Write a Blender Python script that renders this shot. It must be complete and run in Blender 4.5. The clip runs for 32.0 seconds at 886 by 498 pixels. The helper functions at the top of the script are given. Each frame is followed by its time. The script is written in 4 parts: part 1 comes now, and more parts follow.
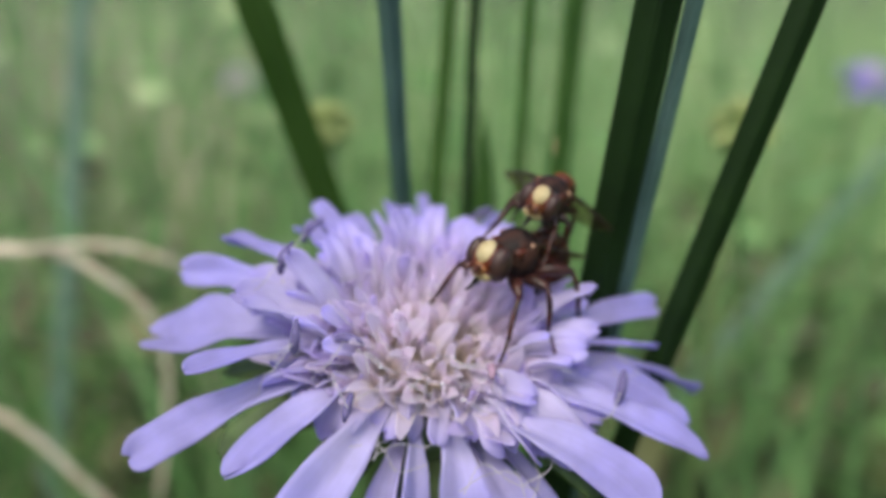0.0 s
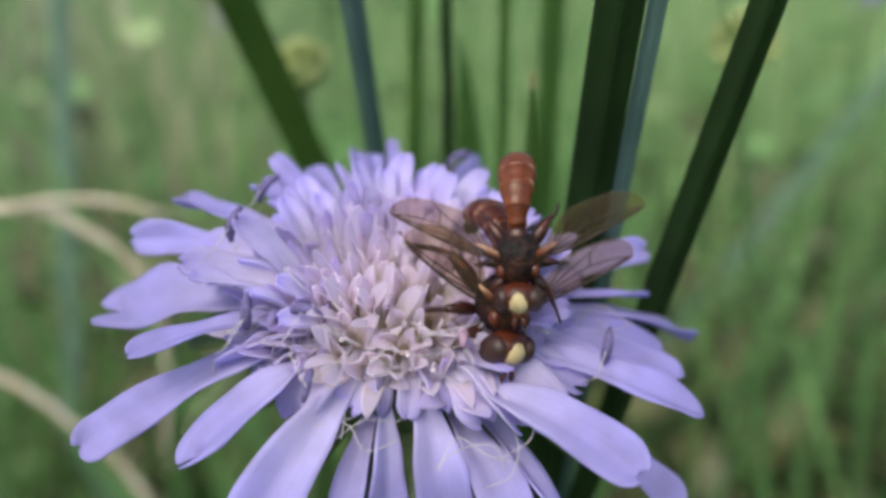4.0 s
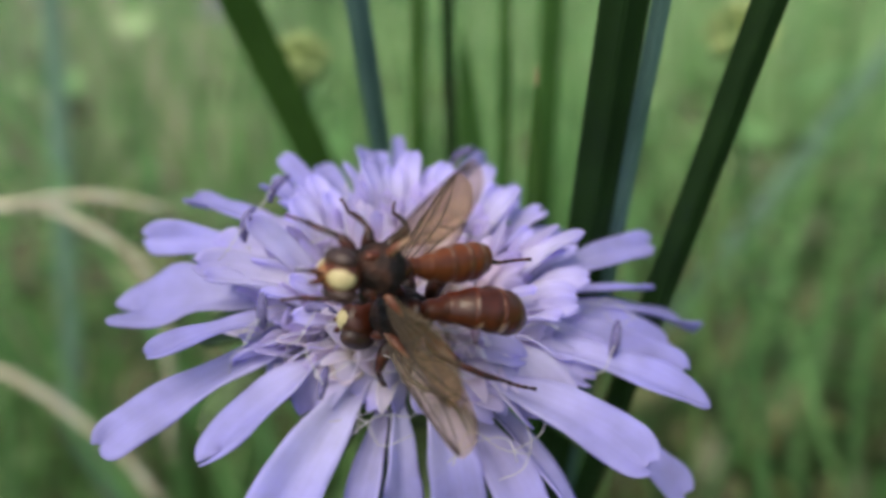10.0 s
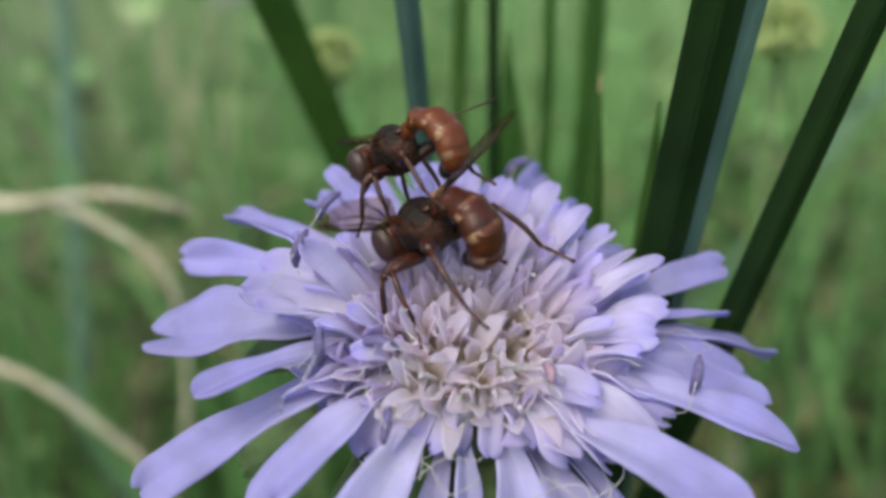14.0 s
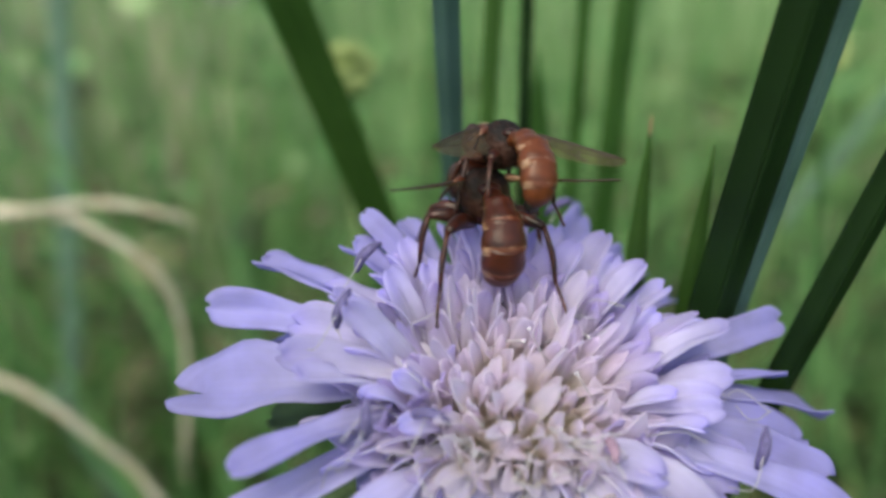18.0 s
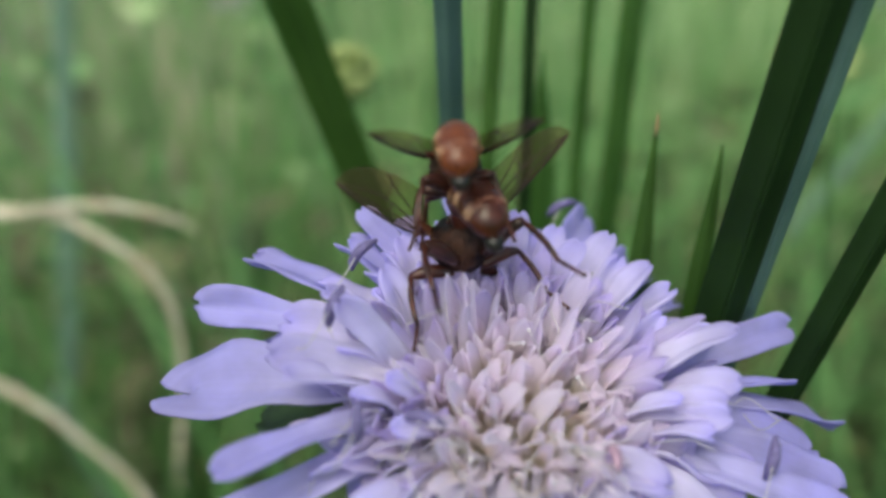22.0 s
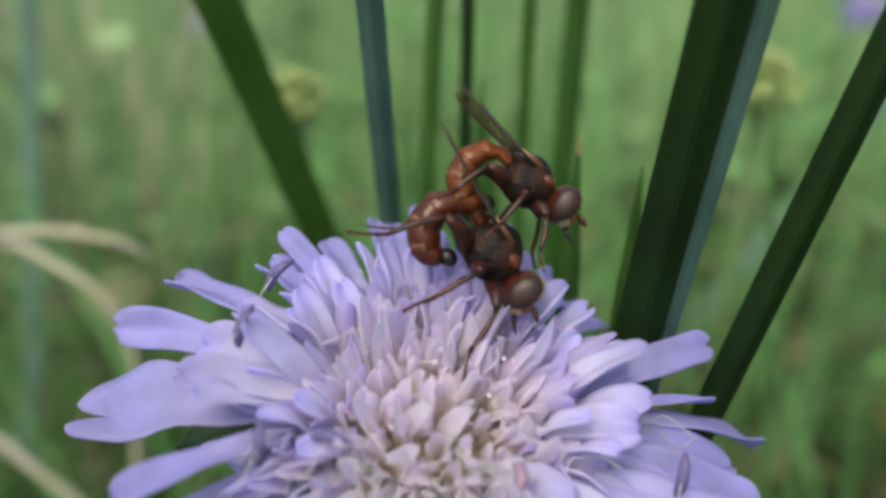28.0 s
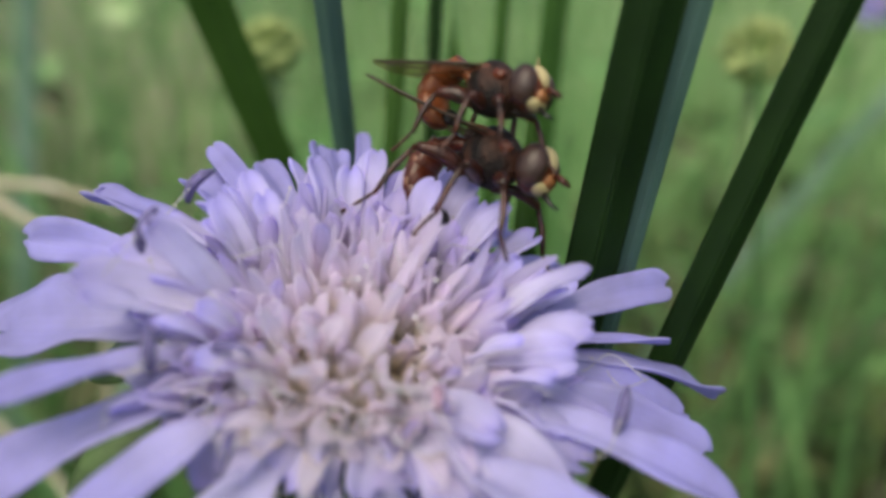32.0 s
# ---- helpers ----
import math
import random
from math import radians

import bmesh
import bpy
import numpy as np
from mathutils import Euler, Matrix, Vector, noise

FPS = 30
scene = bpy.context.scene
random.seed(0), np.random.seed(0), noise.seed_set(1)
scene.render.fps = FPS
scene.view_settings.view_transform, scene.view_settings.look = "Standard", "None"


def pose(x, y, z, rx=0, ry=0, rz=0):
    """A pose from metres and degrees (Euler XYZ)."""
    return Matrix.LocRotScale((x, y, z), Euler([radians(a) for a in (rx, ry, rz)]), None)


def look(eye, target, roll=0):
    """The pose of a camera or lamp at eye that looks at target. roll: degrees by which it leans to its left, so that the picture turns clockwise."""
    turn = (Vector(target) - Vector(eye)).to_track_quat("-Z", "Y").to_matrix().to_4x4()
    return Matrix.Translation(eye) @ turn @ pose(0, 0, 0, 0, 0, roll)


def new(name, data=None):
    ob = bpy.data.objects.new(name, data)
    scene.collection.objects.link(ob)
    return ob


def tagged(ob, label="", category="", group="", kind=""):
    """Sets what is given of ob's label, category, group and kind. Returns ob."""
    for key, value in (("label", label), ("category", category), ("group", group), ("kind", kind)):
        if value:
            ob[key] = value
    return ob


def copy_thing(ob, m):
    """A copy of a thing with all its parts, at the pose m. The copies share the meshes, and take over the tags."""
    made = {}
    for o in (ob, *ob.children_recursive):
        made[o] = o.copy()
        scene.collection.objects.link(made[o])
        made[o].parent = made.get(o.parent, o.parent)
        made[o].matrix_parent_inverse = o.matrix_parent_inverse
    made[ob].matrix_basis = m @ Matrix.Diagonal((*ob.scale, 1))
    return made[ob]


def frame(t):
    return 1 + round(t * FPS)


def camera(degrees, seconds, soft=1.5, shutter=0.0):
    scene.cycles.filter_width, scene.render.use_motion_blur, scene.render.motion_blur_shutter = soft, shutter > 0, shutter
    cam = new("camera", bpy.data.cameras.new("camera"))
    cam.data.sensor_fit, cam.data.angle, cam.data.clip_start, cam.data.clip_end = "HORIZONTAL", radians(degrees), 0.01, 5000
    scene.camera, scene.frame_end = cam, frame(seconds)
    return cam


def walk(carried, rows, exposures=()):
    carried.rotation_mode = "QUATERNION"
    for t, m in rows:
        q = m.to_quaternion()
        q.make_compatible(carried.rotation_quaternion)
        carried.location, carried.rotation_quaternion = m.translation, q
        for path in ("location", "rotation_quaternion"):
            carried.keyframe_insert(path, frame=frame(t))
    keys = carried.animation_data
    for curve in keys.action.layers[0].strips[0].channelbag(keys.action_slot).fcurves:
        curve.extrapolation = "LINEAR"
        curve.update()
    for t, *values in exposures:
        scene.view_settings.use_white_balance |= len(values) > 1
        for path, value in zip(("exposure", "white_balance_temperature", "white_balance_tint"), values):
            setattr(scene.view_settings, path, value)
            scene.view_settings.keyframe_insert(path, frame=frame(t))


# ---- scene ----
# ---- the camera and its way ----
cam = camera(55, 32.0, soft=3.3, shutter=0.5)
PATH = [
    (0, 0.00040, -0.04567, 0.47214, 69.82, -1.81, 0.43), (0.5, 0.00110, -0.04317, 0.47463, 66.34, -0.28, 0.50),
    (1, 0.00082, -0.04211, 0.47402, 65.61, 0.02, 0.38), (1.5, 0.00107, -0.04264, 0.47458, 65.54, -0.28, 0.01),
    (2, 0.00141, -0.04289, 0.47460, 65.43, 0.89, 0.24), (2.5, 0.00170, -0.04282, 0.47261, 66.00, 0.28, 0.41),
    (4.5, 0.00293, -0.04097, 0.47174, 64.61, 1.26, -0.04), (5, 0.00185, -0.04177, 0.47095, 66.02, -0.51, 0.28),
    (5.5, 0.00518, -0.04277, 0.47131, 65.44, 0.26, 0.20), (6, 0.00461, -0.04362, 0.47129, 65.67, 0.13, 0.45),
    (6.5, 0.00568, -0.04362, 0.47125, 65.96, -0.16, 0.21), (7, 0.00589, -0.04350, 0.47187, 65.92, -0.16, 0.11),
    (7.5, 0.00570, -0.04360, 0.47252, 65.99, 0.03, 0.03), (8, 0.00507, -0.04187, 0.47348, 65.22, 0.85, -0.00),
    (8.5, 0.00483, -0.04060, 0.47206, 64.85, 1.04, -0.23), (9, 0.00457, -0.04076, 0.47207, 64.54, 1.18, -0.16),
    (9.5, 0.00491, -0.04174, 0.47210, 64.15, 1.39, -0.36), (10, 0.00200, -0.04169, 0.47292, 64.00, 1.61, -0.61),
    (10.5, -0.00062, -0.04007, 0.47168, 63.68, 1.32, -0.18), (11, -0.00058, -0.03899, 0.47066, 62.64, 1.73, -0.57),
    (11.5, -0.00006, -0.03870, 0.47157, 62.26, 1.56, -0.61), (12, -0.00093, -0.03893, 0.47256, 63.24, 1.04, -0.20),
    (12.5, -0.00076, -0.03867, 0.47209, 62.78, 1.76, -0.40), (13, 0.00109, -0.03944, 0.47360, 62.63, 1.94, -0.97),
    (13.5, -0.00045, -0.03973, 0.47311, 63.68, 1.25, -0.35), (14, -0.00106, -0.03763, 0.47315, 63.17, 1.37, -0.20),
    (14.5, -0.00248, -0.03543, 0.47188, 63.19, 1.25, -0.16), (16.5, -0.00259, -0.03323, 0.47341, 62.58, 0.72, -0.45),
    (17, -0.00147, -0.03238, 0.47400, 62.65, -0.02, -0.41), (17.5, -0.00228, -0.03250, 0.47494, 62.08, 0.98, -0.56),
    (18, -0.00389, -0.03369, 0.47462, 62.74, 0.22, -0.43), (18.5, -0.00347, -0.03428, 0.47439, 63.38, 0.00, 0.04),
    (19, -0.00383, -0.03397, 0.47441, 63.09, -0.02, -0.40), (19.5, -0.00283, -0.03417, 0.47548, 63.66, -0.25, -0.42),
    (20, -0.00250, -0.03310, 0.47419, 63.54, -0.32, -0.16), (20.5, -0.00158, -0.03178, 0.47450, 63.26, -0.00, -0.16),
    (21, -0.00041, -0.03246, 0.47421, 63.19, -0.14, -0.41), (21.5, -0.00229, -0.03352, 0.47460, 63.64, -0.05, 0.03),
    (22, -0.00368, -0.03265, 0.47336, 63.53, -0.34, 0.01), (22.5, -0.00338, -0.03169, 0.47492, 63.36, 0.21, -0.11),
    (23, -0.00367, -0.03061, 0.47386, 63.34, 0.38, -0.02), (23.5, -0.00291, -0.03065, 0.47357, 63.01, 0.50, -0.28),
    (24, -0.00138, -0.03117, 0.47346, 63.05, 0.14, -0.38), (24.5, -0.00217, -0.03037, 0.47414, 62.74, 0.33, -0.41),
    (25, -0.00276, -0.02999, 0.47409, 63.19, -0.10, -0.15), (25.5, -0.00305, -0.02949, 0.47489, 62.74, 0.20, -0.39),
    (26, -0.00218, -0.03096, 0.47357, 63.52, -0.74, -0.30), (26.5, -0.00077, -0.03143, 0.47365, 63.34, -0.64, -0.63),
    (28.5, -0.00071, -0.03385, 0.47314, 65.72, -0.80, -1.46), (29, 0.00218, -0.03463, 0.47314, 65.44, -0.49, -0.21),
    (29.5, 0.00125, -0.03534, 0.47182, 66.49, -1.30, 0.02), (30, 0.00169, -0.03303, 0.47288, 63.97, -1.31, -0.68),
    (30.5, 0.00312, -0.03162, 0.47249, 63.67, -0.36, -0.60), (31, 0.00207, -0.02970, 0.46993, 64.32, -0.86, 0.11),
    (31.5, 0.00274, -0.03006, 0.46847, 63.85, -1.18, -0.90), (32, 0.00273, -0.03176, 0.46875, 65.06, -2.26, -0.16),
]
# a small phone lens held close: the flower is sharp, the meadow melts away
cam.data.dof.use_dof = True
cam.data.dof.focus_distance = 0.041
cam.data.dof.aperture_fstop = 23.0
walk(cam, [(t, pose(x, y, z, rx, ry, rz)) for t, x, y, z, rx, ry, rz in PATH], exposures=[(0.0, 0.82, 6950, 8), (7.0, 0.82, 6950, 8), (12.0, 0.79, 7030, -1), (20.0, 0.79, 7100, -3), (25.0, 0.78, 7150, -5), (29.0, 0.77, 7300, -1), (32.0, 0.71, 7400, 1)])

# ---- light: a bright, thinly overcast sky ----
world = bpy.data.worlds.new("sky")
scene.world = world
world.use_nodes = True
sky = world.node_tree.nodes.new("ShaderNodeTexSky")
sky.sky_type, sky.sun_disc = "NISHITA", False
sky.sun_elevation, sky.sun_rotation = radians(58), radians(200)
sky.air_density, sky.dust_density = 1.0, 3.0
backg = world.node_tree.nodes["Background"]
backg.inputs["Strength"].default_value = 0.13
world.node_tree.links.new(sky.outputs[0], backg.inputs["Color"])
sun = new("sun", bpy.data.lights.new("sun", "SUN"))
sun.data.energy, sun.data.angle, sun.data.color = 1.3, radians(35), (1.0, 0.96, 0.9)
sun.matrix_world = look((0.0, 0.0, 3.0), (0.75, 1.0, 0.9))

# ---- materials ----
MM = 0.001


def shader(name, colour, rough=0.6, dark=None, scale=200.0, detail=4.0, bump=0.0, bump_scale=900.0,
           translucent=0.0, glow_through=None, spread=0.0, stripes=None, gloss=0.5, contrast=(0.35, 0.68)):
    """A surface with a mottled colour, fine relief and, for leaves and petals, light that passes through."""
    m = bpy.data.materials.new(name)
    m.use_nodes = True
    t = m.node_tree
    n, l = t.nodes, t.links
    p = n["Principled BSDF"]
    p.inputs["Roughness"].default_value = rough
    p.inputs["Specular IOR Level"].default_value = gloss
    co = n.new("ShaderNodeTexCoord")
    tex = n.new("ShaderNodeTexNoise")
    tex.inputs["Scale"].default_value, tex.inputs["Detail"].default_value = scale, detail
    l.new(co.outputs["Object"], tex.inputs["Vector"])
    ramp = n.new("ShaderNodeValToRGB")
    ramp.color_ramp.elements[0].position, ramp.color_ramp.elements[1].position = contrast
    d = dark or tuple(0.6 * c for c in colour)
    ramp.color_ramp.elements[0].color, ramp.color_ramp.elements[1].color = (*d, 1), (*colour, 1)
    l.new(tex.outputs[0], ramp.inputs[0])
    out = ramp.outputs[0]
    if stripes:
        uv = n.new("ShaderNodeUVMap")
        wave = n.new("ShaderNodeTexWave")
        wave.inputs["Scale"].default_value, wave.inputs["Distortion"].default_value = stripes[0], 0.6
        l.new(uv.outputs[0], wave.inputs["Vector"])
        mix = n.new("ShaderNodeMix")
        mix.data_type, mix.blend_type = "RGBA", "MULTIPLY"
        mix.inputs[0].default_value = stripes[1]
        l.new(out, mix.inputs[6])
        l.new(wave.outputs[0], mix.inputs[7])
        out = mix.outputs[2]
    if spread:
        info = n.new("ShaderNodeObjectInfo")
        geo = n.new("ShaderNodeNewGeometry")
        add = n.new("ShaderNodeMath")
        add.operation = "ADD"
        l.new(info.outputs["Random"], add.inputs[0])
        l.new(geo.outputs["Random Per Island"], add.inputs[1])
        rng = n.new("ShaderNodeMapRange")
        rng.inputs[2].default_value = 2.0
        rng.inputs[3].default_value, rng.inputs[4].default_value = 1 - spread, 1 + spread
        l.new(add.outputs[0], rng.inputs[0])
        hsv = n.new("ShaderNodeHueSaturation")
        l.new(rng.outputs[0], hsv.inputs["Value"])
        l.new(out, hsv.inputs["Color"])
        out = hsv.outputs[0]
    l.new(out, p.inputs["Base Color"])
    if bump:
        bt = n.new("ShaderNodeTexNoise")
        bt.inputs["Scale"].default_value, bt.inputs["Detail"].default_value = bump_scale, 3.0
        l.new(co.outputs["Object"], bt.inputs["Vector"])
        b = n.new("ShaderNodeBump")
        b.inputs["Strength"].default_value, b.inputs["Distance"].default_value = bump, 0.0002
        l.new(bt.outputs[0], b.inputs["Height"])
        l.new(b.outputs[0], p.inputs["Normal"])
    if translucent:
        tr = n.new("ShaderNodeBsdfTranslucent")
        if glow_through:
            tr.inputs["Color"].default_value = (*glow_through, 1)
        else:
            l.new(out, tr.inputs["Color"])
        mx = n.new("ShaderNodeMixShader")
        mx.inputs[0].default_value = translucent
        l.new(p.outputs[0], mx.inputs[1])
        l.new(tr.outputs[0], mx.inputs[2])
        l.new(mx.outputs[0], n["Material Output"].inputs["Surface"])
    return m


def two_tone(name, low, high, start, end, rough=0.6, translucent=0.3, stripes=0.0, spread=0.12, mottled=0.12):
    """A petal's material: its colour runs along the petal (the UV's second axis), from the throat to the tip."""
    m = shader(name, high, rough, gloss=0.15)
    t = m.node_tree
    n, l = t.nodes, t.links
    p = n["Principled BSDF"]
    uv = n.new("ShaderNodeUVMap")
    sep = n.new("ShaderNodeSeparateXYZ")
    l.new(uv.outputs[0], sep.inputs[0])
    ramp = n.new("ShaderNodeValToRGB")
    e = ramp.color_ramp.elements
    e[0].position, e[1].position = start, end
    e[0].color, e[1].color = (*low, 1), (*high, 1)
    l.new(sep.outputs["Y"], ramp.inputs[0])
    # fine veins along the petal
    mp = n.new("ShaderNodeMapping")
    mp.inputs["Scale"].default_value = (9.0, 0.6, 1.0)
    l.new(uv.outputs[0], mp.inputs["Vector"])
    vein = n.new("ShaderNodeTexNoise")
    vein.inputs["Scale"].default_value, vein.inputs["Detail"].default_value = 1.6, 2.0
    l.new(mp.outputs[0], vein.inputs["Vector"])
    vr = n.new("ShaderNodeMapRange")
    vr.inputs[1].default_value, vr.inputs[2].default_value = 0.3, 0.7
    vr.inputs[3].default_value, vr.inputs[4].default_value = 1 - stripes, 1.0 + 0.3 * stripes
    l.new(vein.outputs[0], vr.inputs[0])
    info = n.new("ShaderNodeObjectInfo")
    geo = n.new("ShaderNodeNewGeometry")
    add = n.new("ShaderNodeMath")
    add.operation = "ADD"
    l.new(info.outputs["Random"], add.inputs[0])
    l.new(geo.outputs["Random Per Island"], add.inputs[1])
    rng = n.new("ShaderNodeMapRange")
    rng.inputs[2].default_value = 2.0
    rng.inputs[3].default_value, rng.inputs[4].default_value = 1 - spread, 1 + spread
    l.new(add.outputs[0], rng.inputs[0])
    mul = n.new("ShaderNodeMath")
    mul.operation = "MULTIPLY"
    l.new(vr.outputs[0], mul.inputs[0])
    l.new(rng.outputs[0], mul.inputs[1])
    hsv = n.new("ShaderNodeHueSaturation")
    patch = n.new("ShaderNodeTexNoise")
    patch.inputs["Scale"].default_value, patch.inputs["Detail"].default_value = 420.0, 3.0
    pc = n.new("ShaderNodeTexCoord")
    l.new(pc.outputs["Object"], patch.inputs["Vector"])
    pr = n.new("ShaderNodeMapRange")
    pr.inputs[1].default_value, pr.inputs[2].default_value = 0.3, 0.7
    pr.inputs[3].default_value, pr.inputs[4].default_value = 1 - mottled, 1 + mottled
    l.new(patch.outputs[0], pr.inputs[0])
    mul2 = n.new("ShaderNodeMath")
    mul2.operation = "MULTIPLY"
    l.new(mul.outputs[0], mul2.inputs[0])
    l.new(pr.outputs[0], mul2.inputs[1])
    mul = mul2
    l.new(ramp.outputs[0], hsv.inputs["Color"])
    l.new(mul.outputs[0], hsv.inputs["Value"])
    l.new(hsv.outputs[0], p.inputs["Base Color"])
    b = n.new("ShaderNodeBump")
    b.inputs["Strength"].default_value, b.inputs["Distance"].default_value = 0.25, 0.00012
    l.new(vein.outputs[0], b.inputs["Height"])
    l.new(b.outputs[0], p.inputs["Normal"])
    tr = n.new("ShaderNodeBsdfTranslucent")
    l.new(hsv.outputs[0], tr.inputs["Color"])
    mx = n.new("ShaderNodeMixShader")
    mx.inputs[0].default_value = translucent
    l.new(p.outputs[0], mx.inputs[1])
    l.new(tr.outputs[0], mx.inputs[2])
    l.new(mx.outputs[0], n["Material Output"].inputs["Surface"])
    return m


PETAL = two_tone("petal_lilac", (0.63, 0.595, 0.785), (0.45, 0.42, 0.80), 0.0, 0.5, translucent=0.5, stripes=0.06, mottled=0.14)
LOBE = two_tone("petal_pale_lilac", (0.84, 0.80, 0.90), (0.57, 0.52, 0.88), 0.15, 0.9, translucent=0.6, stripes=0.06, spread=0.08)
FLORET = two_tone("floret_cream_to_lilac", (0.965, 0.92, 0.915), (0.895, 0.828, 0.965), 0.40, 0.85, translucent=0.8, stripes=0.04, spread=0.04, mottled=0.05)
OUTER = two_tone("floret_outer_lilac", (0.93, 0.885, 0.93), (0.75, 0.68, 0.95), 0.42, 0.95, translucent=0.78, stripes=0.05, spread=0.06, mottled=0.06)
ROSETTE = two_tone("floret_open_cream_throat", (0.965, 0.92, 0.81), (0.925, 0.858, 0.95), 0.42, 0.72, translucent=0.8, stripes=0.04, spread=0.04, mottled=0.05)
DISC = shader("disc_pale_cream", (0.90, 0.86, 0.82), 0.7, dark=(0.82, 0.78, 0.68), scale=1200, translucent=0.3)
STIGMA = shader("stigma_white", (0.72, 0.68, 0.76), 0.4)
THREAD = shader("stamen_white", (0.72, 0.69, 0.74), 0.4, translucent=0.2)
ANTHER = shader("anther_violet", (0.15, 0.125, 0.30), 0.7, scale=4000, bump=0.4, bump_scale=9000)
PINK = shader("anther_old_pink", (0.40, 0.25, 0.36), 0.7, scale=4000)
SEPAL = shader("bract_green", (0.10, 0.17, 0.05), 0.6, scale=900, bump=0.3, bump_scale=3000, translucent=0.15)
STALK = shader("stalk_green", (0.12, 0.20, 0.06), 0.6, scale=700, bump=0.3, bump_scale=3000)
BLADE = shader("blade_green", (0.075, 0.165, 0.035), 0.55, dark=(0.052, 0.125, 0.024), scale=160, bump=0.15, bump_scale=700,
               translucent=0.25, glow_through=(0.09, 0.26, 0.02), stripes=(3.2, 0.4), gloss=0.22)
LIGHT = shader("blade_light_green", (0.085, 0.20, 0.045), 0.55, dark=(0.055, 0.14, 0.03), scale=160, bump=0.15, bump_scale=700,
               translucent=0.3, glow_through=(0.15, 0.33, 0.06), stripes=(3.2, 0.3), gloss=0.25)
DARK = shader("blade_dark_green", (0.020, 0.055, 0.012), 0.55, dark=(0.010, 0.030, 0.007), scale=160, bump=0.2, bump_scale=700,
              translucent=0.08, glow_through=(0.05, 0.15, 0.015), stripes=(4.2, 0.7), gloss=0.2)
BLUE = shader("blade_bluish_green", (0.14, 0.25, 0.225), 0.45, dark=(0.09, 0.175, 0.155), scale=200, bump=0.15, bump_scale=700,
              translucent=0.12, glow_through=(0.07, 0.18, 0.06), stripes=(2.6, 0.4), gloss=0.35)
TEAL = shader("far_stem_bluish", (0.23, 0.36, 0.27), 0.6, dark=(0.15, 0.26, 0.19), scale=60, translucent=0.2)
HAY = shader("dry_straw", (0.54, 0.50, 0.40), 0.7, dark=(0.42, 0.36, 0.25), scale=350, bump=0.4, bump_scale=1500)
WITHER = shader("withered_leaf_tip", (0.34, 0.28, 0.14), 0.7, dark=(0.22, 0.17, 0.07), scale=900)
SEED = shader("seed_head_pale_green", (0.42, 0.48, 0.20), 0.7, dark=(0.24, 0.32, 0.10), scale=500, bump=0.5, bump_scale=2000)
# dark olive of the low leaves: the shade deep in the grass, put into colour
SHADE_LEAF = shader("undergrowth_shade_olive", (0.095, 0.105, 0.034), 0.6, dark=(0.04, 0.045, 0.016), scale=30, spread=0.4)
MEADOW = shader("meadow_grass", (0.275, 0.505, 0.19), 0.55, dark=(0.11, 0.245, 0.07), scale=11, translucent=0.35, spread=0.55)
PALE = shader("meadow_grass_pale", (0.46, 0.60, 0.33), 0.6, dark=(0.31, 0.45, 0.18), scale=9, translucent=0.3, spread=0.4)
EARTH = shader("meadow_soil", (0.08, 0.11, 0.035), 0.9, dark=(0.04, 0.045, 0.02), scale=7, detail=8, bump=0.6, bump_scale=120)
TREES = shader("far_hedge", (0.05, 0.09, 0.03), 0.8, dark=(0.02, 0.04, 0.015), scale=1.2, detail=8)
CUTICLE = shader("insect_rust_brown", (0.105, 0.022, 0.009), 0.30, dark=(0.022, 0.006, 0.003), gloss=0.4, scale=600, bump=0.15, bump_scale=5000)
AMBER = shader("insect_amber_brown", (0.20, 0.055, 0.016), 0.34, dark=(0.070, 0.016, 0.006), gloss=0.35, scale=600, bump=0.15, bump_scale=5000)
BAND = shader("insect_dusted_band", (0.44, 0.27, 0.17), 0.45, dark=(0.12, 0.034, 0.016), scale=700, contrast=(0.44, 0.62))
THORAX = shader("insect_dark_brown", (0.050, 0.019, 0.012), 0.6, dark=(0.007, 0.004, 0.004), scale=900, bump=0.9, bump_scale=3500, gloss=0.25, contrast=(0.42, 0.62))
LEG = shader("insect_leg_brown", (0.068, 0.014, 0.007), 0.38, dark=(0.017, 0.005, 0.003), scale=1500, bump=0.2, bump_scale=5000)
FACE = shader("insect_face_yellow", (0.52, 0.44, 0.25), 0.6, dark=(0.34, 0.26, 0.12), scale=900)
SNOUT = shader("insect_snout_orange", (0.26, 0.10, 0.03), 0.45, dark=(0.14, 0.05, 0.016), scale=1200)
EYE = shader("insect_eye_brown", (0.050, 0.022, 0.017), 0.42, dark=(0.026, 0.010, 0.008), scale=2500, bump=0.2, bump_scale=9000)
BLACK = shader("insect_black", (0.012, 0.009, 0.008), 0.35)
VEIN = shader("wing_vein", (0.05, 0.03, 0.02), 0.5)
WING = bpy.data.materials.new("wing_membrane")
WING.use_nodes = True
_n, _l = WING.node_tree.nodes, WING.node_tree.links
_clear = _n.new("ShaderNodeBsdfTransparent")
_clear.inputs[0].default_value = (0.86, 0.79, 0.71, 1)
_mix = _n.new("ShaderNodeMixShader")
_mix.inputs[0].default_value = 0.10
_n["Principled BSDF"].inputs["Base Color"].default_value = (0.30, 0.23, 0.15, 1)
_n["Principled BSDF"].inputs["Roughness"].default_value = 0.25
_l.new(_clear.outputs[0], _mix.inputs[1])
_l.new(_n["Principled BSDF"].outputs[0], _mix.inputs[2])
_l.new(_mix.outputs[0], _n["Material Output"].inputs["Surface"])


